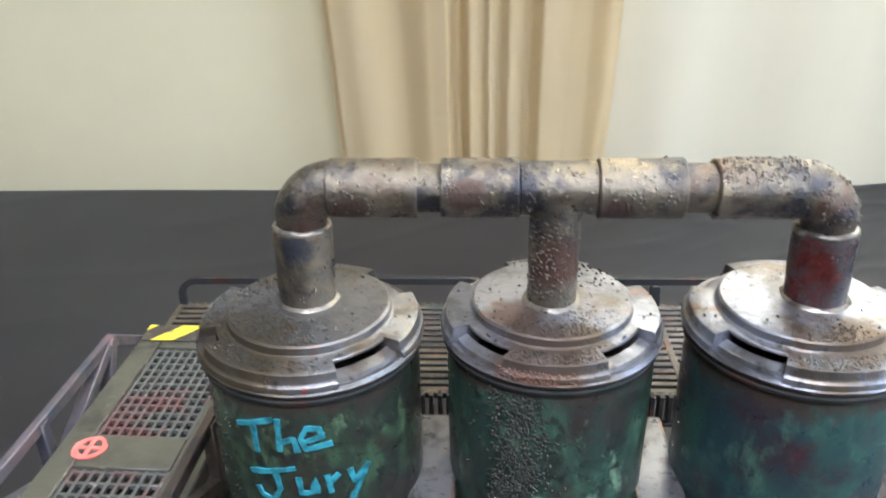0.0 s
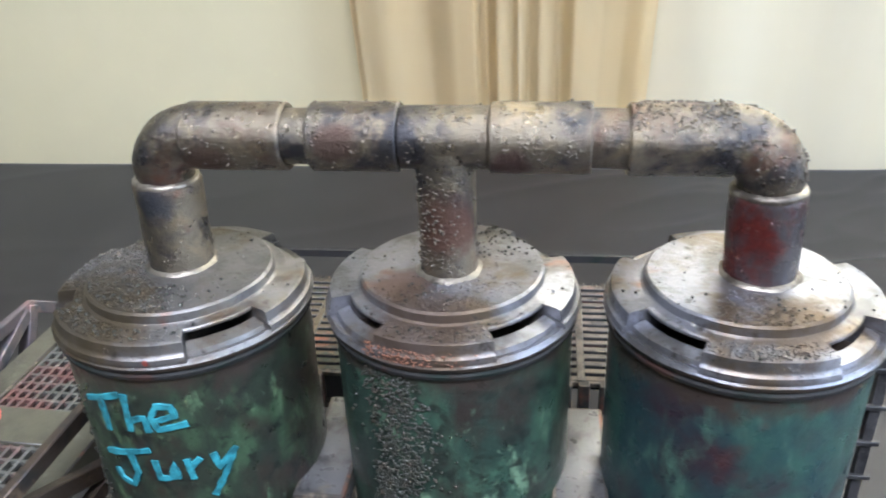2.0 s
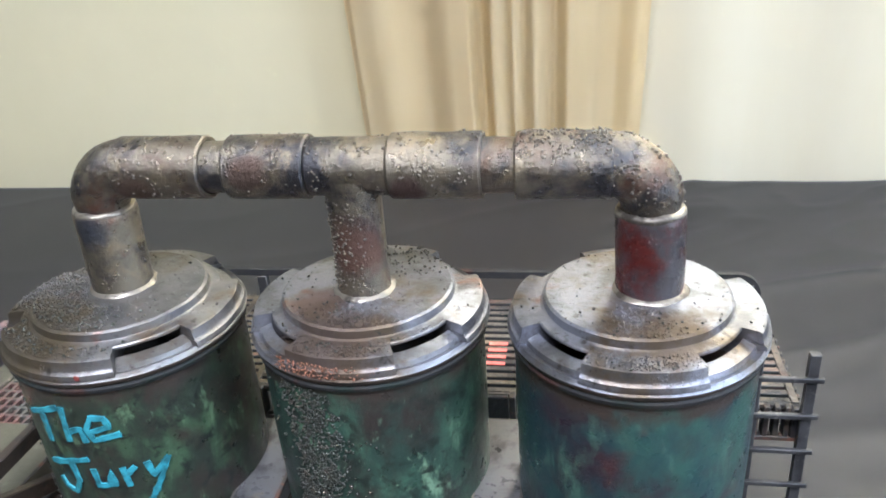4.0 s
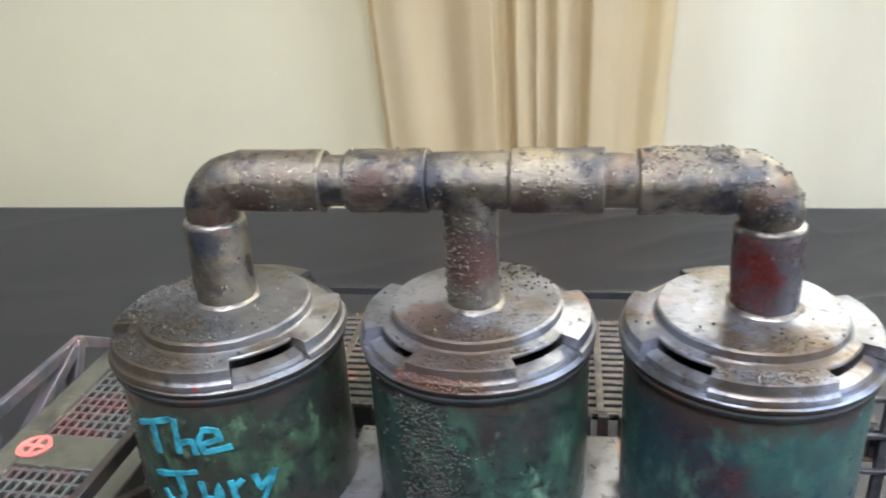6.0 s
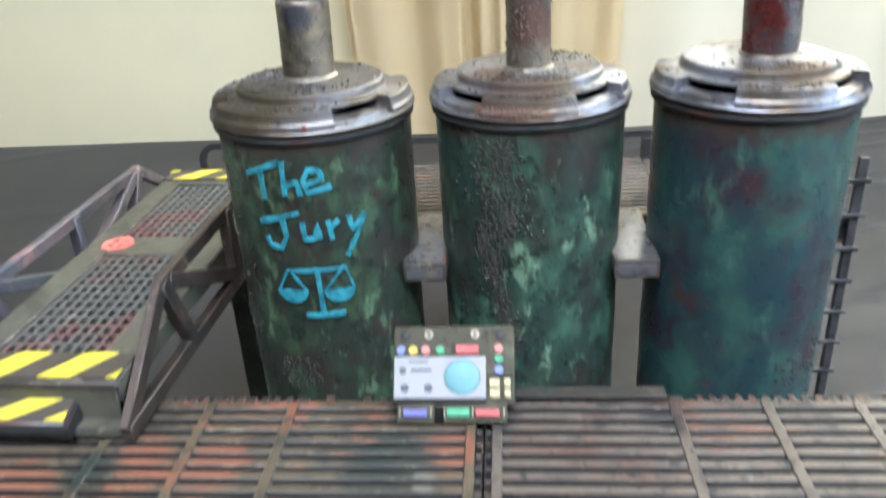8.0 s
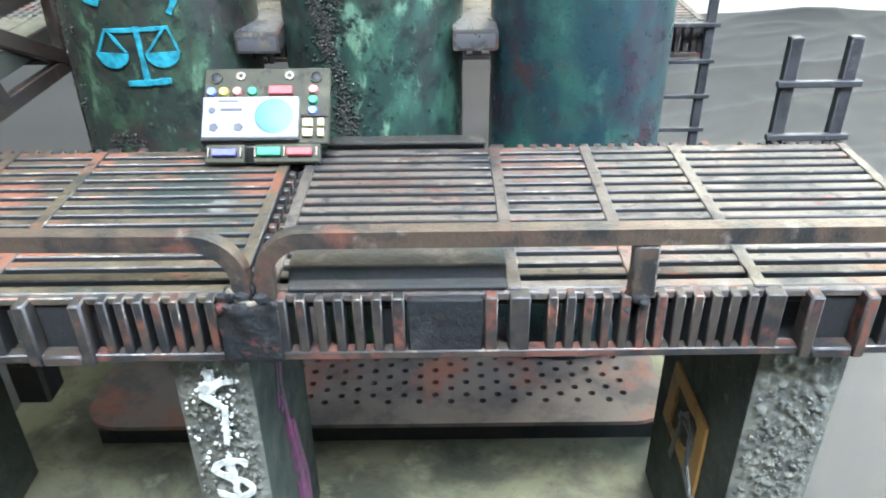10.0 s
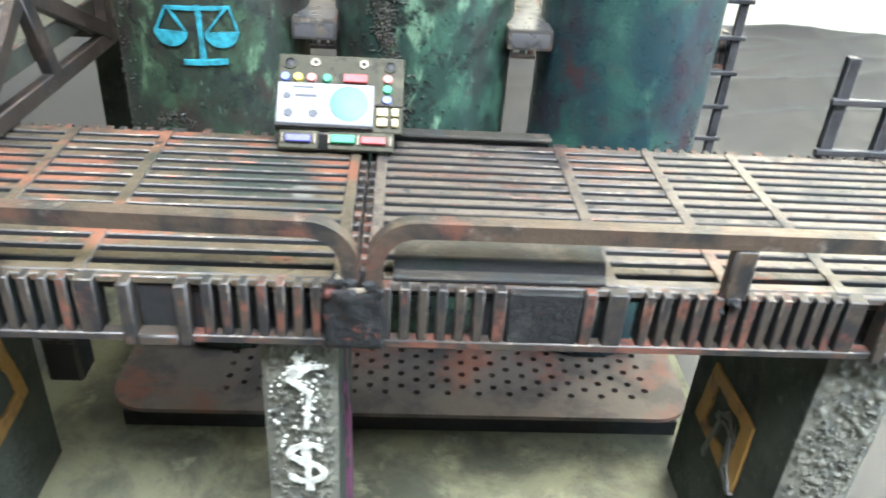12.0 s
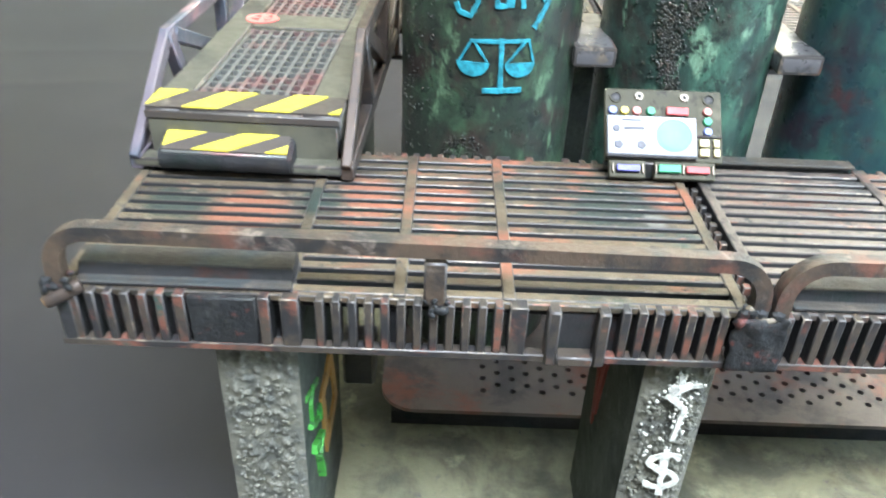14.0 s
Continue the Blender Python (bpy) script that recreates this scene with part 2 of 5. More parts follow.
M_PILLAR = weathered("dark_grey_stone", (0.05, 0.057, 0.045), [
    ((0.12, 0.13, 0.105), 420, 0.58, 0.7, None), ((0.028, 0.033, 0.028), 50, 0.45, 0.62, None), ((0.085, 0.088, 0.07), 150, 0.58, 0.74, None)], (0.6, 0.85), 0.0, (350, 0.8, 0.0014), Specular_IOR_Level=0.2)
M_PASTE = weathered("rough_grey_stone_paste", (0.115, 0.115, 0.088), [
    ((0.07, 0.073, 0.06), 120, 0.45, 0.62, None), ((0.2, 0.2, 0.17), 420, 0.56, 0.7, None)], (0.5, 0.8), 0.0, (700, 0.8, 0.001))
M_BASE = weathered("olive_grey_ground", (0.14, 0.138, 0.082), [
    ((0.05, 0.052, 0.034), 30, 0.4, 0.62, None), ((0.2, 0.198, 0.125), 70, 0.55, 0.72, None),
    ((0.06, 0.06, 0.055), 300, 0.6, 0.72, None)], (0.5, 0.8), 0.0, (420, 0.6, 0.0008))
M_PLATE = weathered("rusty_perforated_plate", (0.14, 0.115, 0.1), [
    ((0.08, 0.07, 0.066), 40, 0.45, 0.62, None), ((0.2, 0.085, 0.06), 30, 0.48, 0.66, None)], (0.6, 0.8), 0.0, (500, 0.35, 0.0004), Specular_IOR_Level=0.3)
M_DECK = weathered("olive_grey_bridge_paint", (0.092, 0.09, 0.066), [
    ((0.042, 0.043, 0.034), 40, 0.46, 0.68, None), ((0.15, 0.146, 0.112), 90, 0.58, 0.72, None)], (0.32, 0.5), 0.2, (600, 0.35, 0.0004))
M_MESH = weathered("worn_wire_mesh", (0.12, 0.124, 0.116), [
    ((0.17, 0.09, 0.085), 26, 0.54, 0.64, None), ((0.3, 0.3, 0.29), 200, 0.58, 0.72, None)], (0.3, 0.5), 0.4, (800, 0.3, 0.0003))
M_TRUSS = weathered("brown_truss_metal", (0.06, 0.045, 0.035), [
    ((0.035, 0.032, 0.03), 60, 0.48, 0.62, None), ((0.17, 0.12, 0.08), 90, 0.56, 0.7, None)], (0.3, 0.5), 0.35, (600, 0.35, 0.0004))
M_TRUSS_MAUVE = weathered("mauve_grey_truss_metal", (0.11, 0.095, 0.11), [
    ((0.06, 0.07, 0.09), 45, 0.48, 0.62, None), ((0.24, 0.15, 0.15), 50, 0.56, 0.7, None)], (0.3, 0.5), 0.3, (600, 0.35, 0.0004))
M_YELLOW = weathered("worn_yellow_paint", (0.55, 0.47, 0.035), [((0.26, 0.22, 0.06), 160, 0.55, 0.72, None)], (0.4, 0.6), 0.0, (700, 0.3, 0.0003))
M_BLACKP = weathered("worn_black_paint", (0.045, 0.038, 0.032), [((0.1, 0.09, 0.075), 140, 0.58, 0.7, None)], (0.4, 0.6), 0.0, (700, 0.3, 0.0003))
M_CORAL = plain("coral_red_paint", (0.75, 0.17, 0.14), 0.6)
M_CYAN = plain("turquoise_marker_paint", (0.03, 0.215, 0.265), 0.5, 0.0, 0.3, 260)
M_WHITE = plain("white_paint", (0.46, 0.47, 0.41), 0.7, 0.0, 0.2, 600)
M_GREENP = weathered("bright_green_paint", (0.05, 0.25, 0.03), [((0.02, 0.07, 0.022), 260, 0.48, 0.64, None)], (0.5, 0.7), 0.0, (700, 0.3, 0.0003))
M_ORANGE = weathered("worn_ochre_paint", (0.28, 0.155, 0.038), [((0.13, 0.07, 0.03), 120, 0.5, 0.66, None)], (0.45, 0.6), 0.0, (700, 0.3, 0.0003))
M_PURPLE = weathered("purple_paint", (0.17, 0.05, 0.12), [((0.06, 0.05, 0.055), 260, 0.45, 0.6, (1, 1, 0.25))], (0.5, 0.7), 0.0, (700, 0.3, 0.0003))
M_REDP = plain("red_paint", (0.22, 0.045, 0.036), 0.5)
M_BEAD = weathered("pale_glue_bead", (0.21, 0.19, 0.155), [((0.07, 0.06, 0.05), 150, 0.44, 0.6, None), ((0.34, 0.32, 0.27), 90, 0.58, 0.7, None)], (0.28, 0.45), 0.6, (600, 0.4, 0.0004))
M_GOLD = plain("pale_solder", (0.17, 0.145, 0.105), 0.45, 0.3)
M_BOARD = weathered("olive_board", (0.05, 0.048, 0.032), [((0.085, 0.08, 0.055), 120, 0.5, 0.7, None), ((0.025, 0.024, 0.018), 260, 0.54, 0.68, None)], (0.6, 0.75), 0.0, (700, 0.3, 0.0003), Specular_IOR_Level=0.2)
M_SCREEN = plain("white_screen_print", (0.255, 0.26, 0.275), 0.65, 0.0, 0.02, Specular_IOR_Level=0.2)
M_GREYPRINT = plain("grey_print", (0.06, 0.062, 0.075), 0.6)
M_DIAL = plain("turquoise_dial", (0.1, 0.25, 0.28), 0.55, 0.0, 0.08, 120)
M_DIALRING = plain("blue_grey_ring", (0.09, 0.16, 0.175), 0.5)
M_BTN_BLUE = plain("blue_button", (0.13, 0.17, 0.4), 0.55)
M_BTN_YELLOW = plain("yellow_button", (0.55, 0.42, 0.06), 0.55)
M_BTN_PINK = plain("pink_button", (0.45, 0.16, 0.14), 0.55)
M_BTN_GREEN = plain("green_button", (0.035, 0.25, 0.12), 0.55)
M_BTN_RED = plain("red_button", (0.42, 0.06, 0.06), 0.55)
M_BTN_VIOLET = plain("violet_block", (0.1, 0.1, 0.34), 0.55)
M_BTN_CREAM = plain("cream_key", (0.42, 0.37, 0.2), 0.55)
M_HOLE = plain("black_socket", (0.012, 0.012, 0.012), 0.6)

n = Nodes("black_tablecloth")
weave = n.noise(900, 3)
cloth_col = n.mix(n.ramp(n.noise(6, 4), 0.35, 0.7), (0.0165, 0.016, 0.0175), (0.023, 0.0224, 0.0245))
n.bump(weave, 0.2, 0.0004)
M_CLOTH = n.finish(cloth_col, 0.5, 0.0, Specular_IOR_Level=0.35, Sheen_Weight=0.09, Sheen_Roughness=0.35, Sheen_Tint=(0.9, 0.9, 1.0))

n = Nodes("cream_wall_paint")
wall_col = n.mix(n.ramp(n.noise(3, 4), 0.35, 0.7), (0.59, 0.545, 0.355), (0.63, 0.58, 0.385))
n.bump(n.noise(160, 5), 0.12, 0.001)
M_WALL = n.finish(wall_col, 0.7)
M_CEIL = plain("white_ceiling_paint", (0.78, 0.77, 0.73), 0.8, 0.0, 0.02, 8)
# unseen floor, darkened so that it bounces little light
M_FLOOR = weathered("brown_carpet", (0.09, 0.07, 0.052), [((0.05, 0.042, 0.033), 40, 0.45, 0.65, None)], (0.8, 0.95), 0.0, (300, 0.5, 0.003))
M_WOOD = weathered("dark_table_wood", (0.16, 0.09, 0.05), [((0.08, 0.045, 0.025), 12, 0.4, 0.7, (1, 8, 8))], (0.35, 0.5), 0.0, (200, 0.2, 0.0005))
M_DIFFUSER = plain("frosted_diffuser", (0.85, 0.85, 0.83), 0.4, 0.0, 0.01, 20)
M_FRAME = plain("white_window_frame_paint", (0.78, 0.78, 0.76), 0.4, 0.0, 0.02, 20)


def cloth_sheet(name, front, back, through_part, clear, scale):
    """Thin cloth that lets some light through."""
    n = Nodes(name)
    col = n.mix(n.ramp(n.noise(scale, 5, 0.6, (1, 1, 0.15)), 0.35, 0.68), front, back)
    n.bump(n.noise(700, 3), 0.15, 0.0005)
    n.finish(col, 0.8)
    lets = n.node("ShaderNodeBsdfTranslucent")
    n.link(col, lets.inputs[0])
    m1 = n.node("ShaderNodeMixShader")
    m1.inputs[0].default_value = through_part
    n.link(n.bsdf.outputs[0], m1.inputs[1])
    n.link(lets.outputs[0], m1.inputs[2])
    last = m1
    if clear:
        hole = n.node("ShaderNodeBsdfTransparent")
        last = n.node("ShaderNodeMixShader")
        last.inputs[0].default_value = clear
        n.link(m1.outputs[0], last.inputs[1])
        n.link(hole.outputs[0], last.inputs[2])
    n.link(last.outputs[0], n.nt.nodes["Material Output"].inputs[0])
    return n.mat


M_CURTAIN = cloth_sheet("tan_curtain_cloth", (0.78, 0.64, 0.385), (0.81, 0.69, 0.45), 0.12, 0.0, 9)
M_SHEER = cloth_sheet("white_sheer_cloth", (0.755, 0.7, 0.52), (0.785, 0.735, 0.565), 0.27, 0.0, 7)
glass = bpy.data.materials.new("window_glass")
glass.use_nodes = True
gb = glass.node_tree.nodes["Principled BSDF"]
gb.inputs["Roughness"].default_value, gb.inputs["Transmission Weight"].default_value = 0.02, 1.0


# ---- mesh helpers ----
WORN = {m: M_EDGE for m in (M_WALK, M_WALK_GREY, M_RIB, M_DARK, M_STEEL, M_RAIL, M_TRUSS, M_TRUSS_MAUVE, M_DECK, M_BLACKP)}


def world_of(ob):
    above = world_of(ob.parent) @ ob.matrix_parent_inverse if ob.parent else Matrix()
    return above @ ob.matrix_basis


def attach(ob, parent):
    ob.parent = parent
    ob.matrix_parent_inverse = world_of(parent).inverted()
    return ob


def thing(name, at, label, category, group="", kind=""):
    ob = new(name)
    ob.empty_display_size = 0.01
    ob.location = at
    return tagged(ob, label, category, group, kind)


def smooth(me, angle=40):
    for p in me.polygons:
        p.use_smooth = True
    me.set_sharp_from_angle(angle=radians(angle))


def mesh_of(name, bm, material, angle=40):
    """A mesh of one material; its bevelled edges take the worn one, where there is one."""
    bmesh.ops.recalc_face_normals(bm, faces=bm.faces)
    me = bpy.data.meshes.new(name)
    bm.to_mesh(me)
    bm.free()
    me.materials.append(material)
    if material in WORN:
        me.materials.append(WORN[material])
    smooth(me, angle)
    return me


def shade_sides(me, axes, shade_mat):
    """Keep the paint on faces along some axes; darken the others to stand in for shade."""
    me.materials.append(shade_mat)
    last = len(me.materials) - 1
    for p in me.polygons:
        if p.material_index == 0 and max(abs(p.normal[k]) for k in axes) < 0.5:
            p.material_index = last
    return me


def part(name, bm, material, parent, label="", angle=40):
    ob = new(name, mesh_of(name, bm, material, angle))
    attach(ob, parent)
    return tagged(ob, label)


def piece(name, me, parent, at, turn=None):
    """One of many alike pieces on one mesh."""
    ob = new(name, me)
    ob.matrix_basis = Matrix.Translation(at) @ (turn or Matrix())
    return attach(ob, parent)


def solid(name, bm, material, label, category, kind="", group="", angle=40):
    ob = new(name, mesh_of(name, bm, material, angle))
    return tagged(ob, label, category, group, kind)


def box(bm, x0, x1, y0, y1, z0, z1, bevel=0.0, seg=1):
    made = bmesh.ops.create_cube(bm, size=1.0, matrix=Matrix.LocRotScale(((x0 + x1) / 2, (y0 + y1) / 2, (z0 + z1) / 2), None, (abs(x1 - x0), abs(y1 - y0), abs(z1 - z0))))
    if bevel:
        edges = list({e for v in made["verts"] for e in v.link_edges})
        bmesh.ops.bevel(bm, geom=edges, offset=bevel, segments=seg, affect="EDGES", profile=0.6, material=1)
    return bm


def boxed(*args, **kw):
    return box(bmesh.new(), *args, **kw)


def lathe(bm, profile, m=None, n=48, closed=False):
    """Turn (radius, height) points round z."""
    m = m or Matrix()
    rings = []
    for r, z in profile:
        if r < 1e-6:
            rings.append([bm.verts.new(m @ Vector((0, 0, z)))])
        else:
            rings.append([bm.verts.new(m @ Vector((r * math.cos(2 * math.pi * i / n), r * math.sin(2 * math.pi * i / n), z))) for i in range(n)])
    for a, b in zip(rings, rings[1:]):
        for i in range(n):
            j = (i + 1) % n
            if len(a) == 1 and len(b) == 1:
                continue
            if len(a) == 1:
                bm.faces.new((a[0], b[i], b[j]))
            elif len(b) == 1:
                bm.faces.new((a[i], a[j], b[0]))
            else:
                bm.faces.new((a[i], a[j], b[j], b[i]))
    return bm


def sweep(bm, points, radius, n=4, turn=45, up=Vector((0, 1, 0)), ends=True):
    """A tube of n sides along a flat line of points; up is the line's plane normal."""
    pts = [Vector(p) for p in points]
    rings = []
    for i, p in enumerate(pts):
        t = (pts[min(i + 1, len(pts) - 1)] - pts[max(i - 1, 0)]).normalized()
        side = t.cross(up).normalized()
        k = 1.0
        if 0 < i < len(pts) - 1:
            a, b = (p - pts[i - 1]).normalized(), (pts[i + 1] - p).normalized()
            k = 1 / max(0.5, math.cos(a.angle(b) / 2))
        ring = []
        for j in range(n):
            ang = radians(turn) + 2 * math.pi * j / n
            ring.append(bm.verts.new(p + (side * math.cos(ang) * k + up * math.sin(ang)) * radius))
        rings.append(ring)
    for a, b in zip(rings, rings[1:]):
        for j in range(n):
            bm.faces.new((a[j], a[(j + 1) % n], b[(j + 1) % n], b[j]))
    if ends:
        bm.faces.new(rings[0][::-1])
        bm.faces.new(rings[-1])
    return bm


def arc(cx, cz, r, a0, a1, y, n=8):
    return [(cx + r * math.cos(radians(a0 + (a1 - a0) * i / n)), y, cz + r * math.sin(radians(a0 + (a1 - a0) * i / n))) for i in range(n + 1)]


def grains(name, spots, size, material, parent, seed, label=""):
    """Loose grains stuck on a surface: spots give (place, normal)."""
    rng = random.Random(seed)
    verts, faces = [], []
    for p, nrm in spots:
        s = size * rng.uniform(0.5, 1.4)
        turn = Euler((rng.uniform(0, 6), rng.uniform(0, 6), rng.uniform(0, 6))).to_matrix()
        k = len(verts)
        for d in ((1, 0, 0), (-1, 0, 0), (0, 1, 0), (0, -1, 0), (0, 0, 1), (0, 0, -1)):
            v = turn @ Vector(d) * s * rng.uniform(0.7, 1.3)
            verts.append(Vector(p) + Vector(nrm) * s * 0.3 + v)
        for a in (0, 1):
            for b, c in ((2, 4), (4, 3), (3, 5), (5, 2)):
                faces.append((k + a, k + b, k + c) if a == 0 else (k + a, k + c, k + b))
    me = bpy.data.meshes.new(name)
    me.from_pydata([tuple(v) for v in verts], [], faces)
    me.materials.append(material)
    me.shade_smooth()
    ob = attach(new(name, me), parent)
    return tagged(ob, label, kind="stuff")


# ---- the room ----
T = 0.1
bm = boxed(XW - T, XE + T, YS - T, YN + T, FLOOR - T, FLOOR)
solid("floor", bm, M_FLOOR, "unseen brown carpeted floor, kept dark to bounce little light", "floor", "structure")
bm = boxed(XW - T, XE + T, YS - T, YN + T, CEIL, CEIL + T)
solid("ceiling", bm, M_CEIL, "plain white painted ceiling", "ceiling", "structure")


def wall_with_window(name, axis, at, out, lo, hi, w0, w1, z0, z1):
    """A wall of thickness T, along x or y, with one opening."""
    bm = bmesh.new()
    a, b = sorted((at, at + out * T))
    for u0, u1, v0, v1 in ((lo, w0, FLOOR, CEIL), (w1, hi, FLOOR, CEIL), (w0, w1, FLOOR, z0), (w0, w1, z1, CEIL)):
        if axis == "x":
            box(bm, u0, u1, a, b, v0, v1)
        else:
            box(bm, a, b, u0, u1, v0, v1)
    return solid(name, bm, M_WALL, "cream painted plaster wall", "wall", "structure")


wall_with_window("wall_north", "x", YN, 1, XW, XE, 0.22, 1.5, 0.64, 1.5)
solid("wall_south", boxed(XW, XE, YS - T, YS, FLOOR, CEIL), M_WALL, "cream painted plaster wall", "wall", "structure")
wall_with_window("wall_east", "y", XE, 1, YS, YN, -1.25, 0.25, 0.35, 1.45)
solid("wall_west", boxed(XW - T, XW, YS, YN, FLOOR, CEIL), M_WALL, "cream painted plaster wall", "wall", "structure")


def curve_through(us, vs, u):
    for (a, b), (p, q) in zip(zip(us, us[1:]), zip(vs, vs[1:])):
        if u <= b:
            s = (u - a) / (b - a)
            s = s * s * (3 - 2 * s)
            return p + (q - p) * s
    return vs[-1]


FOLD_U = (0, 0.03, 0.12, 0.26, 0.36, 0.42, 0.437, 0.455, 0.5, 0.545, 0.57, 0.6, 0.64, 0.69, 0.705, 0.75, 0.84, 0.9, 0.96, 1.0)
FOLD_Y = (0.004, -0.006, -0.012, 0.004, -0.014, -0.016, 0.02, 0.026, -0.004, 0.012, -0.002, 0.014, -0.004, 0.016, 0.02, -0.012, 0.004, 0.006, -0.008, 0.002)


def curtain():
    bm = bmesh.new()
    nu, nz = 220, 60
    z0, z1 = -0.62, 1.6
    rows = []
    for k in range(nz + 1):
        z = z0 + (z1 - z0) * k / nz
        left = -0.150 - 0.05 * (max(z, -0.1) - 0.15)
        right = 0.186 + 0.045 * (max(z, -0.1) - 0.15)
        row = []
        for i in range(nu + 1):
            u = i / nu
            x = left + (right - left) * u
            y = 0.945 + 0.0014 * math.sin(z * 180) * max(0, 1 - 14 * min(u, 1 - u)) + 0.66 * curve_through(FOLD_U, FOLD_Y, u) + 0.003 * noise.noise((u * 9, z * 2.5, 3))
            row.append(bm.verts.new((x + 0.003 * noise.noise((z * 3, u * 4, 8)), y, z)))
        rows.append(row)
    for a, b in zip(rows, rows[1:]):
        for i in range(nu):
            bm.faces.new((a[i], a[i + 1], b[i + 1], b[i]))
    bmesh.ops.solidify(bm, geom=bm.faces[:], thickness=0.0012)
    return solid("curtain", bm, M_CURTAIN, "tan cloth curtain gathered in soft upright folds", "curtain", angle=80)


def sheer():
    bm = bmesh.new()
    nu, nz = 260, 16
    rows = []
    for k in range(nz + 1):
        z = -0.66 + 2.26 * k / nz
        rows.append([bm.verts.new((0.115 + 1.55 * i / nu, 0.98 + 0.009 * math.sin(i * 0.21 + 1.5 * noise.noise((i * 0.02, z * 0.5, 1))) * (0.5 + noise.noise((i * 0.03, 0, 5))), z)) for i in range(nu + 1)])
    for a, b in zip(rows, rows[1:]):
        for i in range(nu):
            bm.faces.new((a[i], a[i + 1], b[i + 1], b[i]))
    return solid("sheer_curtain", bm, M_SHEER, "white sheer net curtain hanging before the window", "curtain", angle=80)


curtain()
sheer()
rod = thing("curtain_rod", (0.7, 0.965, 1.62), "white metal curtain rod above the window", "curtain rod")
bm = bmesh.new()
lathe(bm, [(0, -1.1), (0.012, -1.1), (0.012, 1.1), (0, 1.1)], Matrix.Translation((0.75, 0.965, 1.62)) @ Matrix.Rotation(radians(90), 4, "Y"), 16)
part("pole", bm, M_FRAME, rod)
for bx in (-0.25, 1.75):
    part("wall_mount", boxed(bx - 0.01, bx + 0.01, 0.96, YN - 0.001, 1.6, 1.615, bevel=0.002), M_FRAME, rod)


def window(name, axis, at, w0, w1, z0, z1):
    ob = thing(name, (w0, at, z0) if axis == "x" else (at, w0, z0), "white framed window letting in daylight", "window", kind="structure")
    mid = (w0 + w1) / 2
    for u0, u1, v0, v1 in ((w0, w0 + 0.05, z0, z1), (w1 - 0.05, w1, z0, z1), (w0 + 0.05, w1 - 0.05, z0, z0 + 0.05), (w0 + 0.05, w1 - 0.05, z1 - 0.05, z1), (mid - 0.025, mid + 0.025, z0 + 0.05, z1 - 0.05)):
        bm = boxed(u0, u1, at, at + 0.04, v0, v1, bevel=0.004) if axis == "x" else boxed(at, at + 0.04, u0, u1, v0, v1, bevel=0.004)
        part("window_frame", bm, M_FRAME, ob)


window("window_1", "x", YN + 0.055, 0.22, 1.5, 0.64, 1.5)
# the second window is unseen, added with the light from the right
window("window_2", "y", XE + 0.055, -1.25, 0.25, 0.35, 1.45)


# unseen panel, added to go with the lamp under it
lamp = thing("ceiling_light", (0.15, -0.75, CEIL), "unseen white rectangular ceiling panel, added for light from above", "ceiling light")
part("frame", boxed(-0.37, 0.67, -1.02, -0.48, CEIL - 0.05, CEIL - 0.0005, bevel=0.006), M_FRAME, lamp)
part("diffuser", boxed(-0.345, 0.645, -0.995, -0.505, CEIL - 0.056, CEIL - 0.0502, bevel=0.002), M_DIFFUSER, lamp, "frosted white diffuser")


# ---- the table ----
TX0, TX1, TY0, TY1 = -1.15, 1.15, 0.02, 0.911
table = thing("table", (0, 0.44, FLOOR), "folding table wholly covered by a black cloth", "table")
part("tabletop", boxed(TX0 + 0.005, TX1 - 0.005, TY0 + 0.005, TY1 - 0.005, TABLE - 0.032, TABLE - 0.006, bevel=0.004), M_WOOD, table)
for lx in (TX0 + 0.1, TX1 - 0.1):
    for ly in (TY0 + 0.08, TY1 - 0.08):
        part("leg", boxed(lx - 0.02, lx + 0.02, ly - 0.02, ly + 0.02, FLOOR, TABLE - 0.032, bevel=0.003), M_DARK, table)


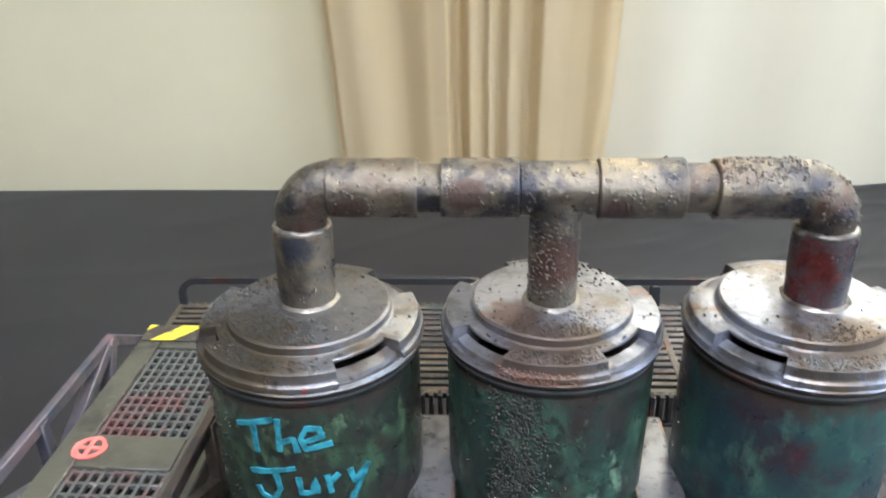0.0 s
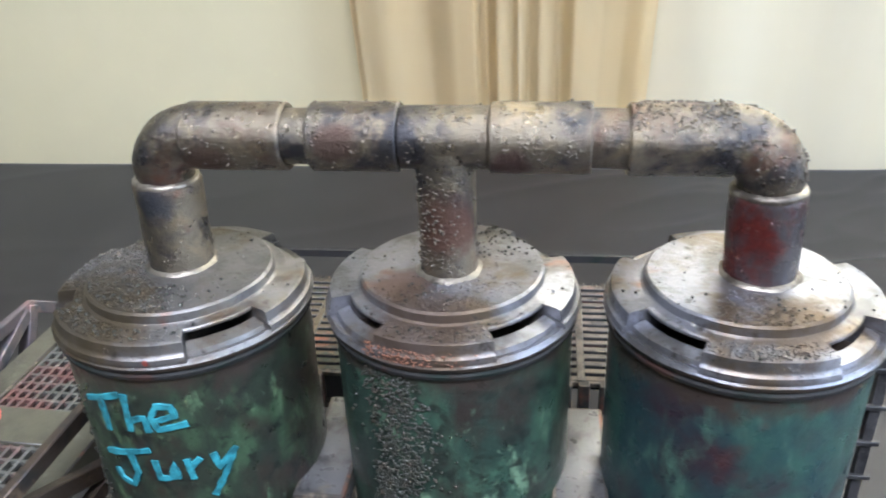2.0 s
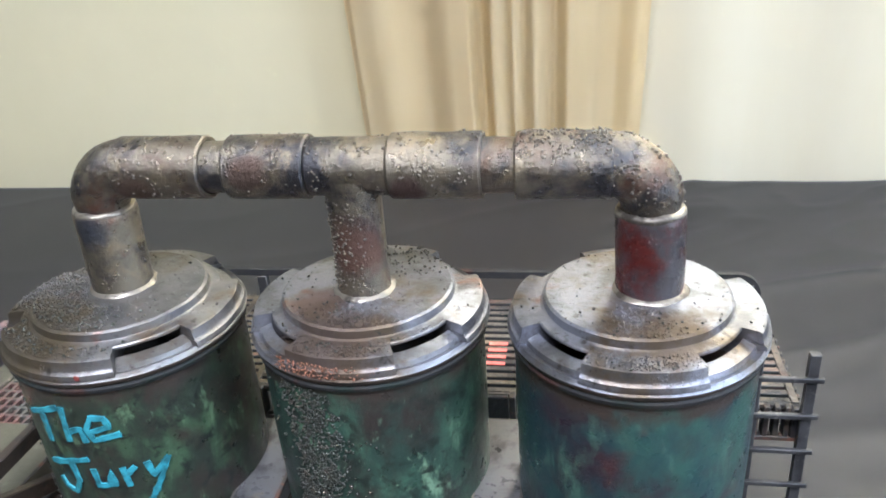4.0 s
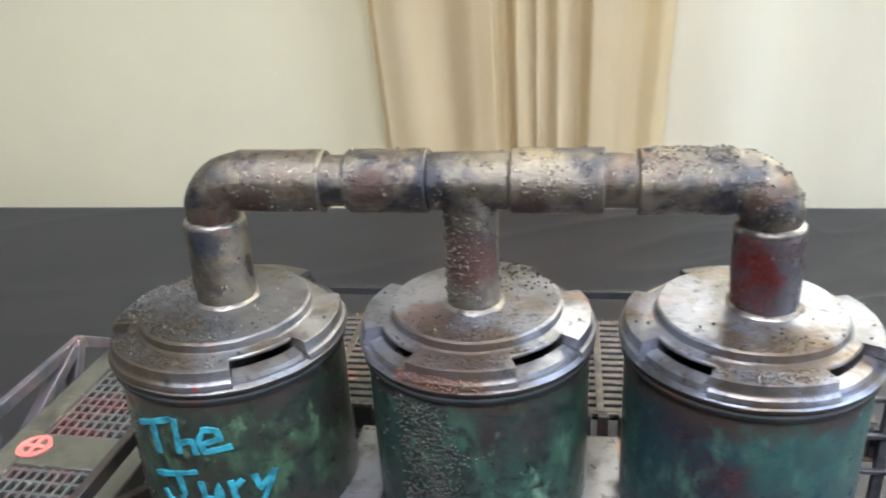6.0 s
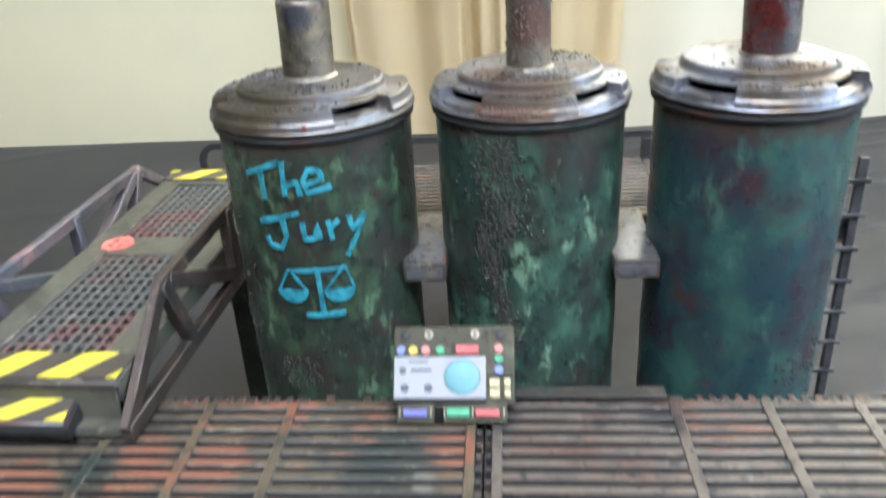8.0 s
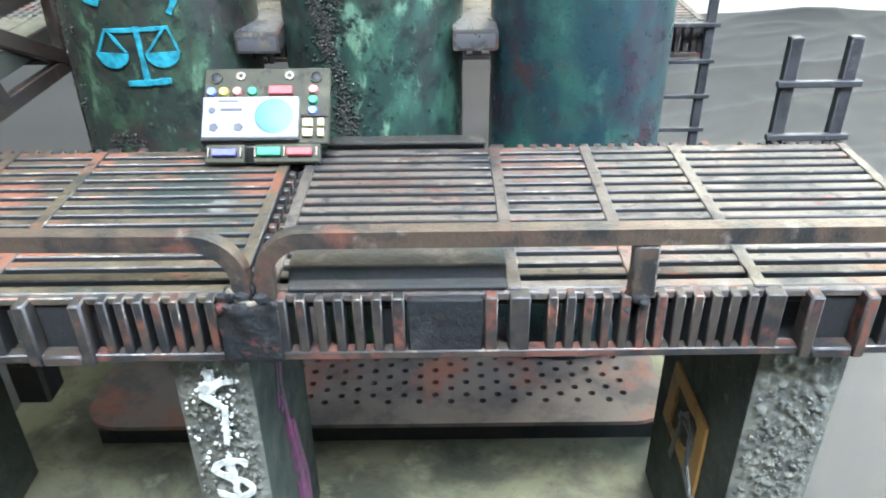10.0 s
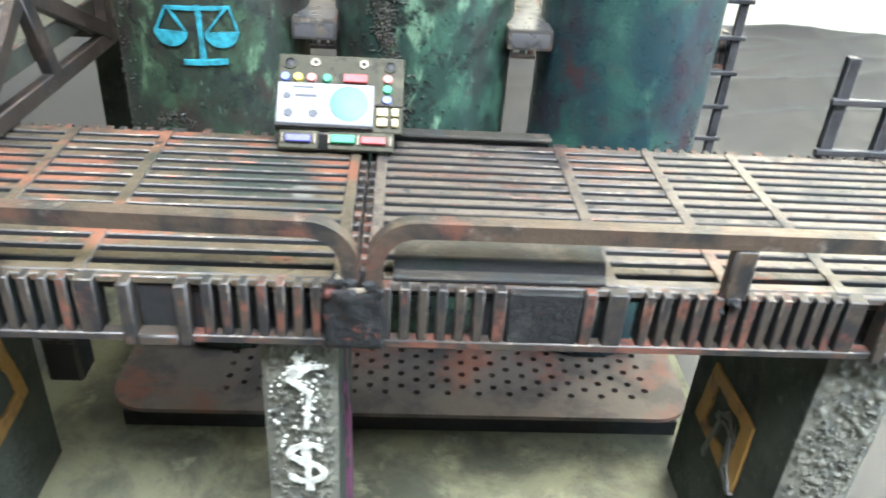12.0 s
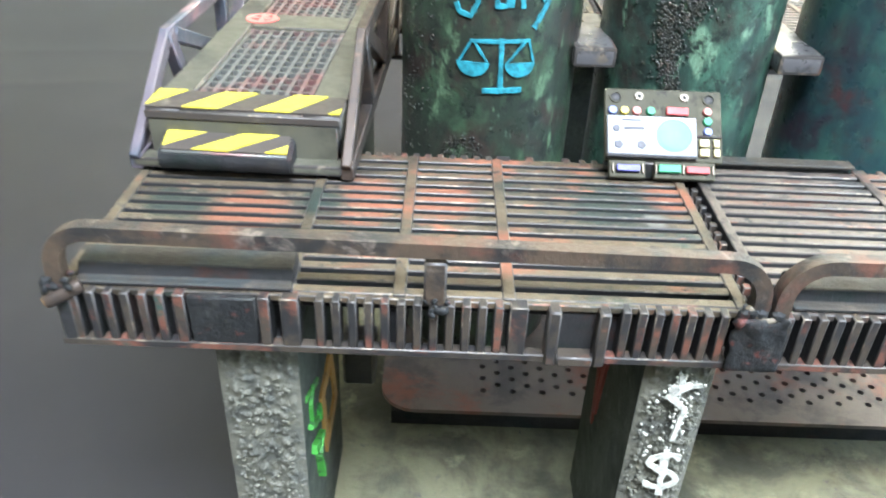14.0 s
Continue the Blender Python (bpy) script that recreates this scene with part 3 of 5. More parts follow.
def tablecloth():
    bm = bmesh.new()
    nx, ny = 400, 160

    def crease(x, y):
        h = 0.0022 * noise.noise((x * 3.2 + y * 2.0, y * 5.0 - x * 2.2, 0.3))
        ridge = 1 - abs(noise.noise((x * 2.2 + y * 3.1, y * 6.2 - x * 3.4, 4.0))) * 3.2
        h = 0.5 * h + 0.0042 * max(0, ridge) ** 2 * min(1.3, max(0.12, 0.25 + 2.0 * x))
        fine_fold = 1 - abs(noise.noise((x * 7 + y * 10, y * 16 - x * 12, 9.0))) * 3
        h += 0.0016 * max(0, fine_fold) ** 2 * min(1, max(0, (x - 0.1) * 3))
        near = max(0, 1 - math.hypot((x - 0.03) / 0.3, (y - 0.2) / 0.26))
        return h * (1 - min(1, near * 3))

    rows = []
    for j in range(ny + 1):
        y = TY0 + (TY1 - TY0) * j / ny
        rows.append([bm.verts.new((TX0 + (TX1 - TX0) * i / nx, y, TABLE + crease(TX0 + (TX1 - TX0) * i / nx, y))) for i in range(nx + 1)])
    for a, b in zip(rows, rows[1:]):
        for i in range(nx):
            bm.faces.new((a[i], a[i + 1], b[i + 1], b[i]))
    # the cloth hangs over the four edges in shallow folds
    rim = [*rows[0], *[r[-1] for r in rows[1:]], *rows[-1][-2::-1], *[r[0] for r in rows[-2:0:-1]]]
    last = rim
    for drop, out in ((0.006, 0.004), (0.1, 0.008), (0.35, 0.02)):
        fresh = []
        for k, v in enumerate(rim):
            side = Vector((1 if v.co.x > TX1 - 1e-6 else -1 if v.co.x < TX0 + 1e-6 else 0, 1 if v.co.y > TY1 - 1e-6 else -1 if v.co.y < TY0 + 1e-6 else 0, 0))
            fresh.append(bm.verts.new(v.co + side * (out + 0.4 * out * math.sin(k * 0.5)) + Vector((0, 0, -drop))))
        for k in range(len(rim)):
            q = (k + 1) % len(rim)
            bm.faces.new((last[k], last[q], fresh[q], fresh[k]))
        last = fresh
    return solid("tablecloth", bm, M_CLOTH, "black cloth with soft creases spread over the table", "tablecloth", angle=80)


tablecloth()


# ---- scenery base, pillars and plate ----
GROUND = 0.038


def rounded(x0, x1, y0, y1, r, n=6):
    out = []
    for cx, cy, a in ((x1 - r, y1 - r, 0), (x0 + r, y1 - r, 90), (x0 + r, y0 + r, 180), (x1 - r, y0 + r, 270)):
        out += [(cx + r * math.cos(radians(a + 90 * i / n)), cy + r * math.sin(radians(a + 90 * i / n))) for i in range(n + 1)]
    return out


def scenery_base():
    bm = bmesh.new()
    nx, ny = 110, 80
    x0, x1, y0, y1 = -0.099, 0.172, 0.07, 0.282
    rows = []
    for j in range(ny + 1):
        row = []
        for i in range(nx + 1):
            x, y = x0 + (x1 - x0) * i / nx, y0 + (y1 - y0) * j / ny
            flat = -0.065 < x < 0.166 and y > 0.163
            h = 0 if flat else 0.0007 * noise.noise((x * 160, y * 160, 2)) + 0.0009 * noise.noise((x * 50, y * 50, 7))
            row.append(bm.verts.new((x, y, GROUND + h)))
        rows.append(row)
    for a, b in zip(rows, rows[1:]):
        for i in range(nx):
            bm.faces.new((a[i], a[i + 1], b[i + 1], b[i]))
    rim = [*rows[0], *[r[-1] for r in rows[1:]], *rows[-1][-2::-1], *[r[0] for r in rows[-2:0:-1]]]
    low = [bm.verts.new((v.co.x, v.co.y, GROUND - 0.003)) for v in rim]
    for k in range(len(rim)):
        q = (k + 1) % len(rim)
        bm.faces.new((rim[k], rim[q], low[q], low[k]))
    bm.faces.new(low[::-1])
    ob = thing("scenery_base", (0.04, 0.17, TABLE), "olive grey textured scenery base on the black cloth", "scenery base")
    part("ground_skin", bm, M_BASE, ob, angle=60)
    part("board", boxed(x0 + 0.0006, x1 - 0.0006, y0 + 0.0006, y1 - 0.0006, TABLE + 0.0008, GROUND - 0.003, bevel=0.001), M_PILLAR, ob, "dark grey foam board")


scenery_base()


def perforated_plate():
    ob = thing("perforated_plate", (0.05, 0.22, GROUND), "rusty grey perforated plate with rounded corners on the base", "metal plate")
    z = 0.0505
    x0, x1, y0, y1 = -0.061, 0.1612, 0.167, 0.284
    bm = bmesh.new()
    loops = [rounded(x0, x1, y0, y1, 0.014)]
    row = 0
    y = y0 + 0.0122
    while y < 0.207:
        x = -0.0193 + (0.0061 if row % 2 else 0)
        while x < x1 - 0.014:
            loops.append([(x + 0.0014 * math.cos(k * math.pi / 4), y + 0.0014 * math.sin(k * math.pi / 4)) for k in range(8)])
            x += 0.0122
        y += 0.0037
        row += 1
    edges, deep = [], []
    for loop in loops:
        vs = [bm.verts.new((px, py, z)) for px, py in loop]
        es = [bm.edges.new((a, b)) for a, b in zip(vs, vs[1:] + vs[:1])]
        edges += es
        deep.append(vs)
    bmesh.ops.triangle_fill(bm, use_beauty=True, use_dissolve=False, edges=edges, normal=(0, 0, 1))
    for k, vs in enumerate(deep):
        low = [bm.verts.new((v.co.x, v.co.y, z - (0.0018 if k == 0 else 0.0055))) for v in vs]
        for a in range(len(vs)):
            b = (a + 1) % len(vs)
            bm.faces.new((vs[a], vs[b], low[b], low[a]))
        if k:
            bm.faces.new(low)
    part("sheet", bm, M_PLATE, ob)
    # dark recessed block stands in for the shadow band under the plate
    part("skirt", boxed(x0 + 0.0045, x1 - 0.0045, y0 + 0.0045, y1 - 0.0045, GROUND, z - 0.0058), M_DARK, ob, "dark block painted as the shadow under the plate")


perforated_plate()


def stroke(bm, pts, width, lift=0.0004):
    """A flat painted line in the xz plane at y = 0, facing -y."""
    for count, ((ax, az), (bx, bz)) in enumerate(zip(pts, pts[1:])):
        lift += 0.00011 + 0.00002 * count
        d = Vector((bx - ax, 0, bz - az))
        if d.length < 1e-7:
            continue
        d.normalize()
        s = Vector((-d.z, 0, d.x)) * width / 2
        e = d * width * 0.35
        a, b = Vector((ax, 0, az)) - e, Vector((bx, 0, bz)) + e
        front = [bm.verts.new(p + Vector((0, -lift, 0))) for p in (a + s, b + s, b - s, a - s)]
        back = [bm.verts.new(p) for p in (a + s, b + s, b - s, a - s)]
        bm.faces.new(front)
        for k in range(4):
            bm.faces.new((front[k], front[(k + 1) % 4], back[(k + 1) % 4], back[k]))
    return bm


def letter(ch, size, x, z, lean=0.0, fat=0.0, wide=1.0):
    """One letter of the built-in font as a mesh in the xz plane, facing -y, its lower left at (x, z)."""
    cu = bpy.data.curves.new("letter", "FONT")
    cu.body, cu.size, cu.offset, cu.extrude, cu.resolution_u = ch, size, fat, 0.0002, 3
    ob = bpy.data.objects.new("letter", cu)
    scene.collection.objects.link(ob)
    me = bpy.data.meshes.new_from_object(ob.evaluated_get(bpy.context.evaluated_depsgraph_get()))
    bpy.data.objects.remove(ob)
    bpy.data.curves.remove(cu)
    bm = bmesh.new()
    bm.from_mesh(me)
    bpy.data.meshes.remove(me)
    bmesh.ops.subdivide_edges(bm, edges=[e for e in bm.edges if e.calc_length() > 0.0012], cuts=2)
    m = Matrix.Translation((x, 0, z)) @ Matrix.Rotation(radians(-lean), 4, "Y") @ Matrix.Rotation(radians(90), 4, "X") @ Matrix.Diagonal((wide, 1, 1, 1))
    bmesh.ops.transform(bm, matrix=m, verts=bm.verts)
    return bm


def fine(bm, step=0.0025):
    for _ in range(3):
        edges = [e for e in bm.edges if e.calc_length() > step]
        if edges:
            bmesh.ops.subdivide_edges(bm, edges=edges, cuts=1)
    bmesh.ops.triangulate(bm, faces=bm.faces[:])
    return bm


PILLAR_TOP = 0.1478


def pillar(x0, x1, y0, y1, seed, label):
    ob = thing("pillar", ((x0 + x1) / 2, (y0 + y1) / 2, GROUND), label, "pillar", "pillars under the walkway")
    bm = boxed(x0, x1, y0 + 0.002, y1, GROUND - 0.0006, PILLAR_TOP - 0.004, bevel=0.0012)
    part("shaft", bm, M_PILLAR, ob)
    # no separate part: a dark strip paints in the shading under the walkway
    part("cap", boxed(x0, x1, y0 + 0.0005, y1, PILLAR_TOP - 0.004, PILLAR_TOP, bevel=0.0005), M_DARK, ob, "dark strip standing in for shading at the pillar's top")
    bm = bmesh.new()
    nx, nz = 46, 200
    rows = []
    for k in range(nz + 1):
        row = []
        for i in range(nx + 1):
            u, w = i / nx, k / nz
            x, z = x0 - 0.0003 + (x1 - x0 + 0.0006) * u, GROUND + (PILLAR_TOP - 0.004 - GROUND) * w
            edge = min(1, 8 * u, 8 * (1 - u))
            b = 1.1 * noise.noise((x * 400, z * 400, seed)) + 0.7 * noise.noise((x * 800, z * 800, seed + 3))
            h = 0.0015 * max(0, b) * edge + 0.0004 * edge
            row.append(bm.verts.new((x, y0 + 0.002 - h, z)))
        rows.append(row)
    for a, b in zip(rows, rows[1:]):
        for i in range(nx):
            bm.faces.new((a[i], a[i + 1], b[i + 1], b[i]))
    part("stone_face", bm, M_PASTE, ob, "rough stone paste front", angle=60)
    rng = random.Random(seed)
    spots = [((rng.uniform(x0 + 0.001, x1 - 0.001), y0 + 0.0008, GROUND + 0.095 * rng.random()), (0, -1, 0)) for _ in range(380)]
    grains("stone_chips", spots, 0.0006, M_PASTE, ob, seed)
    return ob


P1 = pillar(-0.0945, -0.0745, 0.089, 0.158, 1, "grey stone-textured pillar with a green scrawl and an ochre diamond")
P2 = pillar(0.0138, 0.0310, 0.089, 0.147, 2, "grey stone-textured pillar with white painted marks")
P3 = pillar(0.1488, 0.1685, 0.089, 0.155, 3, "grey stone-textured pillar with an ochre diamond sign")


def diamond(parent, x, corners, face, w):
    """A hollow hand-cut diamond on a pillar's side; corners are (y, z), face is the side's sign in x."""
    bm = bmesh.new()
    rng = random.Random(len(parent.name) + face)
    yc, zc = sum(c[0] for c in corners) / 4, sum(c[1] for c in corners) / 4
    outer = []
    for (ya, za), (yb, zb) in zip(corners, corners[1:] + corners[:1]):
        outer += [(ya + (yb - ya) * k / 6 + rng.gauss(0, 0.0002), za + (zb - za) * k / 6 + rng.gauss(0, 0.0003)) for k in range(6)]
    inner = [(yc + (a - yc) * w + rng.gauss(0, 0.0003), zc + (b - zc) * w + rng.gauss(0, 0.0004)) for a, b in outer]
    rings = []
    for ring, off in ((outer, 0), (outer, 0.0009), (inner, 0.0009), (inner, 0)):
        rings.append([bm.verts.new((x + face * off, a, b)) for a, b in ring])
    n = len(outer)
    for p, q in zip(rings, rings[1:]):
        for k in range(n):
            bm.faces.new((p[k], p[(k + 1) % n], q[(k + 1) % n], q[k]))
    return part("diamond_sign", bm, M_ORANGE, parent, "worn ochre orange diamond outline", angle=20)


diamond(P1, -0.0745, [(0.1384, 0.1056), (0.1459, 0.0770), (0.1208, 0.0743), (0.1155, 0.1036)], 1, 0.6)
diamond(P3, 0.1488, [(0.1400, 0.1010), (0.1441, 0.0757), (0.1095, 0.0745), (0.1095, 0.1015)], -1, 0.62)


def side_marks(name, parent, x, face, lines, width, material, label):
    """Painted lines (y, z) on a pillar's side."""
    bm = bmesh.new()
    rng = random.Random(len(lines))
    for k, pts in enumerate(lines):
        for hair in range(3):
            bristle = [(a + rng.gauss(0, 0.22) * width, b + rng.gauss(0, 0.35) * width) for a, b in pts]
            stroke(bm, bristle, width * rng.uniform(0.35, 0.7), 0.0003 + 0.0004 * k + 0.00013 * hair)
    turn = Matrix.Translation((x, 0, 0)) @ Matrix(((0, -face, 0, 0), (1, 0, 0, 0), (0, 0, 1, 0), (0, 0, 0, 1)))
    bmesh.ops.transform(bm, matrix=turn, verts=bm.verts)
    return part(name, bm, material, parent, label, angle=20)


side_marks("green_scrawl", P1, -0.0745, 1, [
    [(0.0977, 0.1203), (0.1135, 0.1131)], [(0.1053, 0.1176), (0.1008, 0.1141), (0.1007, 0.1062), (0.1046, 0.103)], [(0.0982, 0.109), (0.1114, 0.0991), (0.1122, 0.1036)],
    [(0.1, 0.0969), (0.1132, 0.0904)], [(0.1083, 0.093), (0.1045, 0.0915), (0.1082, 0.0806)]],
    0.0019, M_GREENP, "bright green brushed scrawl")
side_marks("purple_smear", P2, 0.0310, 1, [[(0.118, 0.133), (0.112, 0.11)], [(0.113, 0.112), (0.118, 0.085), (0.122, 0.06), (0.120, 0.04)], [(0.117, 0.1), (0.125, 0.07), (0.126, 0.042)]], 0.005, M_PURPLE, "purple and pink brushed streaks")
side_marks("red_smear", P2, 0.0138, -1, [[(0.128, 0.13), (0.132, 0.105), (0.13, 0.085)], [(0.124, 0.118), (0.128, 0.09)]], 0.003, M_REDP, "red brushed streaks")
side_marks("white_emblem", P3, 0.1488, -1, [[(0.131, 0.087), (0.124, 0.0905), (0.118, 0.0885)], [(0.127, 0.088), (0.1317, 0.071)], [(0.119, 0.087), (0.1165, 0.079), (0.111, 0.0747)]], 0.0028, M_MESH, "faded white painted emblem")

WHITE_MARKS = (([(0.0202, 0.1366), (0.0226, 0.1372), (0.0222, 0.1416)], 0.0013), ([(0.0208, 0.1376), (0.0274, 0.1386)], 0.0012), ([(0.0246, 0.138), (0.0202, 0.1345), (0.0248, 0.1305), (0.0238, 0.12)], 0.0013))
# white paint on the middle pillar's stone face
bm = bmesh.new()
for pts, w in WHITE_MARKS:
    stroke(bm, pts, w, 0.0004 + 0.03 * w)
bmesh.ops.translate(bm, verts=bm.verts, vec=(0, 0.0884, 0))
part("white_strokes", bm, M_WHITE, P2, "thick white brush marks", angle=20)
rng = random.Random(9)
spots = []
for pts, w in WHITE_MARKS:
    for (ax, az), (bx, bz) in zip(pts, pts[1:]):
        for _ in range(34):
            s = rng.random()
            spots.append(((ax + (bx - ax) * s + rng.gauss(0, 0.0008), 0.0886, az + (bz - az) * s + rng.gauss(0, 0.0008)), (0, -1, 0)))
spots += [((rng.uniform(0.0150, 0.029), 0.0888, rng.uniform(0.112, 0.137)), (0, -1, 0)) for _ in range(45)]
grains("white_spatter", spots, 0.00048, M_WHITE, P2, 10, "white dabbed paint")
bm = letter("$", 0.0218, 0.0177, 0.1000, 2, -0.0001, 1.02)
fine(bm, 0.0009)
for v in bm.verts:
    v.co += 0.0007 * Vector((noise.noise((v.co.x * 420, 1, v.co.z * 420)), 0, noise.noise((v.co.x * 420, 6, v.co.z * 420))))
bmesh.ops.translate(bm, verts=bm.verts, vec=(0, 0.0882, 0))
part("dollar_sign", bm, M_WHITE, P2, "white painted dollar sign", angle=20)

knob = thing("vent_box", (-0.067, 0.166, 0.08), "small black box fixed behind the pillar", "box")
part("casing", boxed(-0.0735, -0.0615, 0.158, 0.17, 0.07, 0.088, bevel=0.0012), M_DARK, knob)
part("lid", boxed(-0.0737, -0.0613, 0.1578, 0.1702, 0.088, 0.0895, bevel=0.0005), M_STEEL, knob)


# ---- walkways ----
SLATS, PITCH = 15, 0.00505


def bar_mesh(name, sx, sy, sz, material, bevel=0.0003):
    return mesh_of(name, boxed(-sx / 2, sx / 2, -sy / 2, sy / 2, -sz / 2, sz / 2, bevel=bevel), material)


# rib sides go dark to paint in the shade between them
RIB = shade_sides(bar_mesh("rib", 0.0021, 0.0052, 0.0142, M_RIB), (1, 2), M_DARK)
RIB_BROAD = shade_sides(bar_mesh("rib", 0.0027, 0.0053, 0.0143, M_RIB), (1, 2), M_DARK)
RIB_WIDE = shade_sides(bar_mesh("rib", 0.0043, 0.0054, 0.0143, M_RIB), (1, 2), M_DARK)
NUB = bar_mesh("nub", 0.0026, 0.0022, 0.0125, M_RIB)


def walkway(x0, x1, y0, y1, label, slat_mat):
    """One grated deck tile: slats along x, crossbars along y, ribbed sides."""
    ob = thing("walkway", ((x0 + x1) / 2, (y0 + y1) / 2, PILLAR_TOP), label, "walkway", "grated walkway tiles")
    length = x1 - x0
    # slat and crossbar sides are darkened to imitate deep gaps
    slat = shade_sides(bar_mesh("slat", length - 0.003, 0.0031, 0.0044, slat_mat), (2,), M_DARK)
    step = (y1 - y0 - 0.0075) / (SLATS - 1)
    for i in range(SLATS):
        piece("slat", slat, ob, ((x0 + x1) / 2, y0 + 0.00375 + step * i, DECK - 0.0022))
    cross = shade_sides(bar_mesh("crossbar", 0.0032, y1 - y0 - 0.0036, 0.0036, slat_mat), (2,), M_DARK)
    edge = shade_sides(bar_mesh("crossbar", 0.003, y1 - y0 - 0.0036, 0.0036, slat_mat), (2,), M_DARK)
    for k in (0.0017, 0.0536, 0.0799, 0.1057, length - 0.0017):
        piece("crossbar", edge if k < 0.01 or k > length - 0.01 else cross, ob, (x0 + k, (y0 + y1) / 2, DECK - 0.0015))
    for y, out in ((y0, -1), (y1, 1)):
        yc = y - out * 0.0001
        zc = DECK - 0.0002 - 0.0071
        part("bottom_rail", boxed(x0, x1, yc - 0.0016, yc + 0.0016, PILLAR_TOP, PILLAR_TOP + 0.0021, bevel=0.0003), M_RIB, ob)
        spots = [(x0 + 0.0046 + 0.004 * i, RIB) for i in range(6)]
        spots += [(x0 + 0.0291, RIB_BROAD), (x0 + 0.0487, RIB_BROAD), (x0 + 0.0547, RIB_WIDE)]
        spots += [(x0 + 0.0616 + 0.0038 * i, RIB) for i in range(12)] + [(x0 + 0.1080, RIB_WIDE)]
        x = x0 + 0.133
        while x < x1 - 0.004:
            spots.append((x, RIB)); x += 0.0038
        for sx, me in spots:
            piece("rib", me, ob, (sx, yc - out * 0.0013, zc))
        inner = y - out * 0.0017
        part("edge_strip", boxed(x0 + 0.0008, x1 - 0.0008, inner - 0.0009, inner + 0.0009, DECK - 0.0022, DECK - 0.0003, bevel=0.0003), slat_mat, ob)
        # a flush plate and a recessed one in its frame
        part("flush_plate", boxed(x0 + 0.0310, x0 + 0.0470, yc - 0.0012, yc + 0.0012, PILLAR_TOP + 0.0015, DECK - 0.0006, bevel=0.0004), M_CLAMP, ob, "blackened flush plate")
        fx = x0 + 0.1148
        part("recessed_plate", boxed(fx + 0.003, fx + 0.0117, yc - out * 0.0022 - 0.0008, yc - out * 0.0022 + 0.0008, PILLAR_TOP + 0.002, DECK - 0.001, bevel=0.0003), M_DARK, ob, "recessed dark plate")
        for a, b in ((fx, fx + 0.003), (fx + 0.0117, fx + 0.0145)):
            part("plate_frame", boxed(a, b, yc - 0.0024, yc + 0.0024, PILLAR_TOP - 0.0006, DECK - 0.0003, bevel=0.0005), M_RIB, ob)
        part("plate_frame", boxed(fx + 0.003, fx + 0.0117, yc - 0.0024, yc + 0.0024, PILLAR_TOP - 0.0006, PILLAR_TOP + 0.0022, bevel=0.0005), M_RIB, ob)
    for x, out in ((x0, -1), (x1, 1)):
        part("side_beam", boxed(x - out * 0.0006 - 0.0008, x - out * 0.0006 + 0.0008, y0 + 0.0022, y1 - 0.0022, PILLAR_TOP + 0.0004, DECK - 0.0045, bevel=0.0004), M_DARK, ob)
        for i in range(SLATS):
            piece("nub", NUB, ob, (x + out * 0.0004, y0 + 0.00375 + step * i, DECK - 0.0078))
    for x in (x0 + 0.0008, x1 - 0.0028):
        for y in (y0 - 0.0014, y1 - 0.0024):
            part("corner_block", boxed(x - 0.0004, x + 0.0036, y, y + 0.0038, PILLAR_TOP, DECK - 0.0002, bevel=0.0006), M_DARK, ob)
    # joists that carry the slats
    for k in (0.027, 0.0795, 0.13):
        part("joist", boxed(x0 + k - 0.002, x0 + k + 0.002, y0 + 0.003, y1 - 0.003, PILLAR_TOP + 0.0005, DECK - 0.0045), M_DARK, ob)
    return ob


FY0, FY1 = 0.0855, 0.1635
W1 = walkway(-0.1285, 0.0335, FY0, FY1, "rusty orange-brown grated walkway on the stone pillars", M_WALK)
W2 = walkway(0.0375, 0.194, FY0, FY1, "worn grey grated walkway on the stone pillars", M_WALK_GREY)
BY0, BY1 = 0.299, 0.376
walkway(-0.1285, 0.0335, BY0, BY1, "rusty brown grated walkway behind the canisters", M_WALK)
W4 = walkway(0.0375, 0.194, BY0, BY1, "worn grey grated walkway behind the canisters", M_WALK_GREY)
for (x0, x1) in ((-0.1, -0.08), (0.015, 0.034), (0.15, 0.17)):
    ob = thing("pillar", ((x0 + x1) / 2, 0.337, TABLE), "dark grey stone pillar under the rear walkway", "pillar", "pillars under the walkway")
    part("shaft", boxed(x0, x1, 0.312, 0.362, TABLE + 0.001, PILLAR_TOP, bevel=0.0012), M_PILLAR, ob)


M_STRIP = weathered("dark_strip_paint", (0.033, 0.029, 0.023), [((0.025, 0.03, 0.03), 60, 0.44, 0.66, None), ((0.085, 0.07, 0.055), 110, 0.54, 0.74, None)], (0.55, 0.75), 0.0, (500, 0.6, 0.0006), Specular_IOR_Level=0.25)


for k in range(4):
    part("paint_mark", boxed(0.0735, 0.0815, BY0 + 0.0205 + k * 0.00497, BY0 + 0.0227 + k * 0.00497, DECK, DECK + 0.0003), M_CORAL, W4, "coral red paint mark")


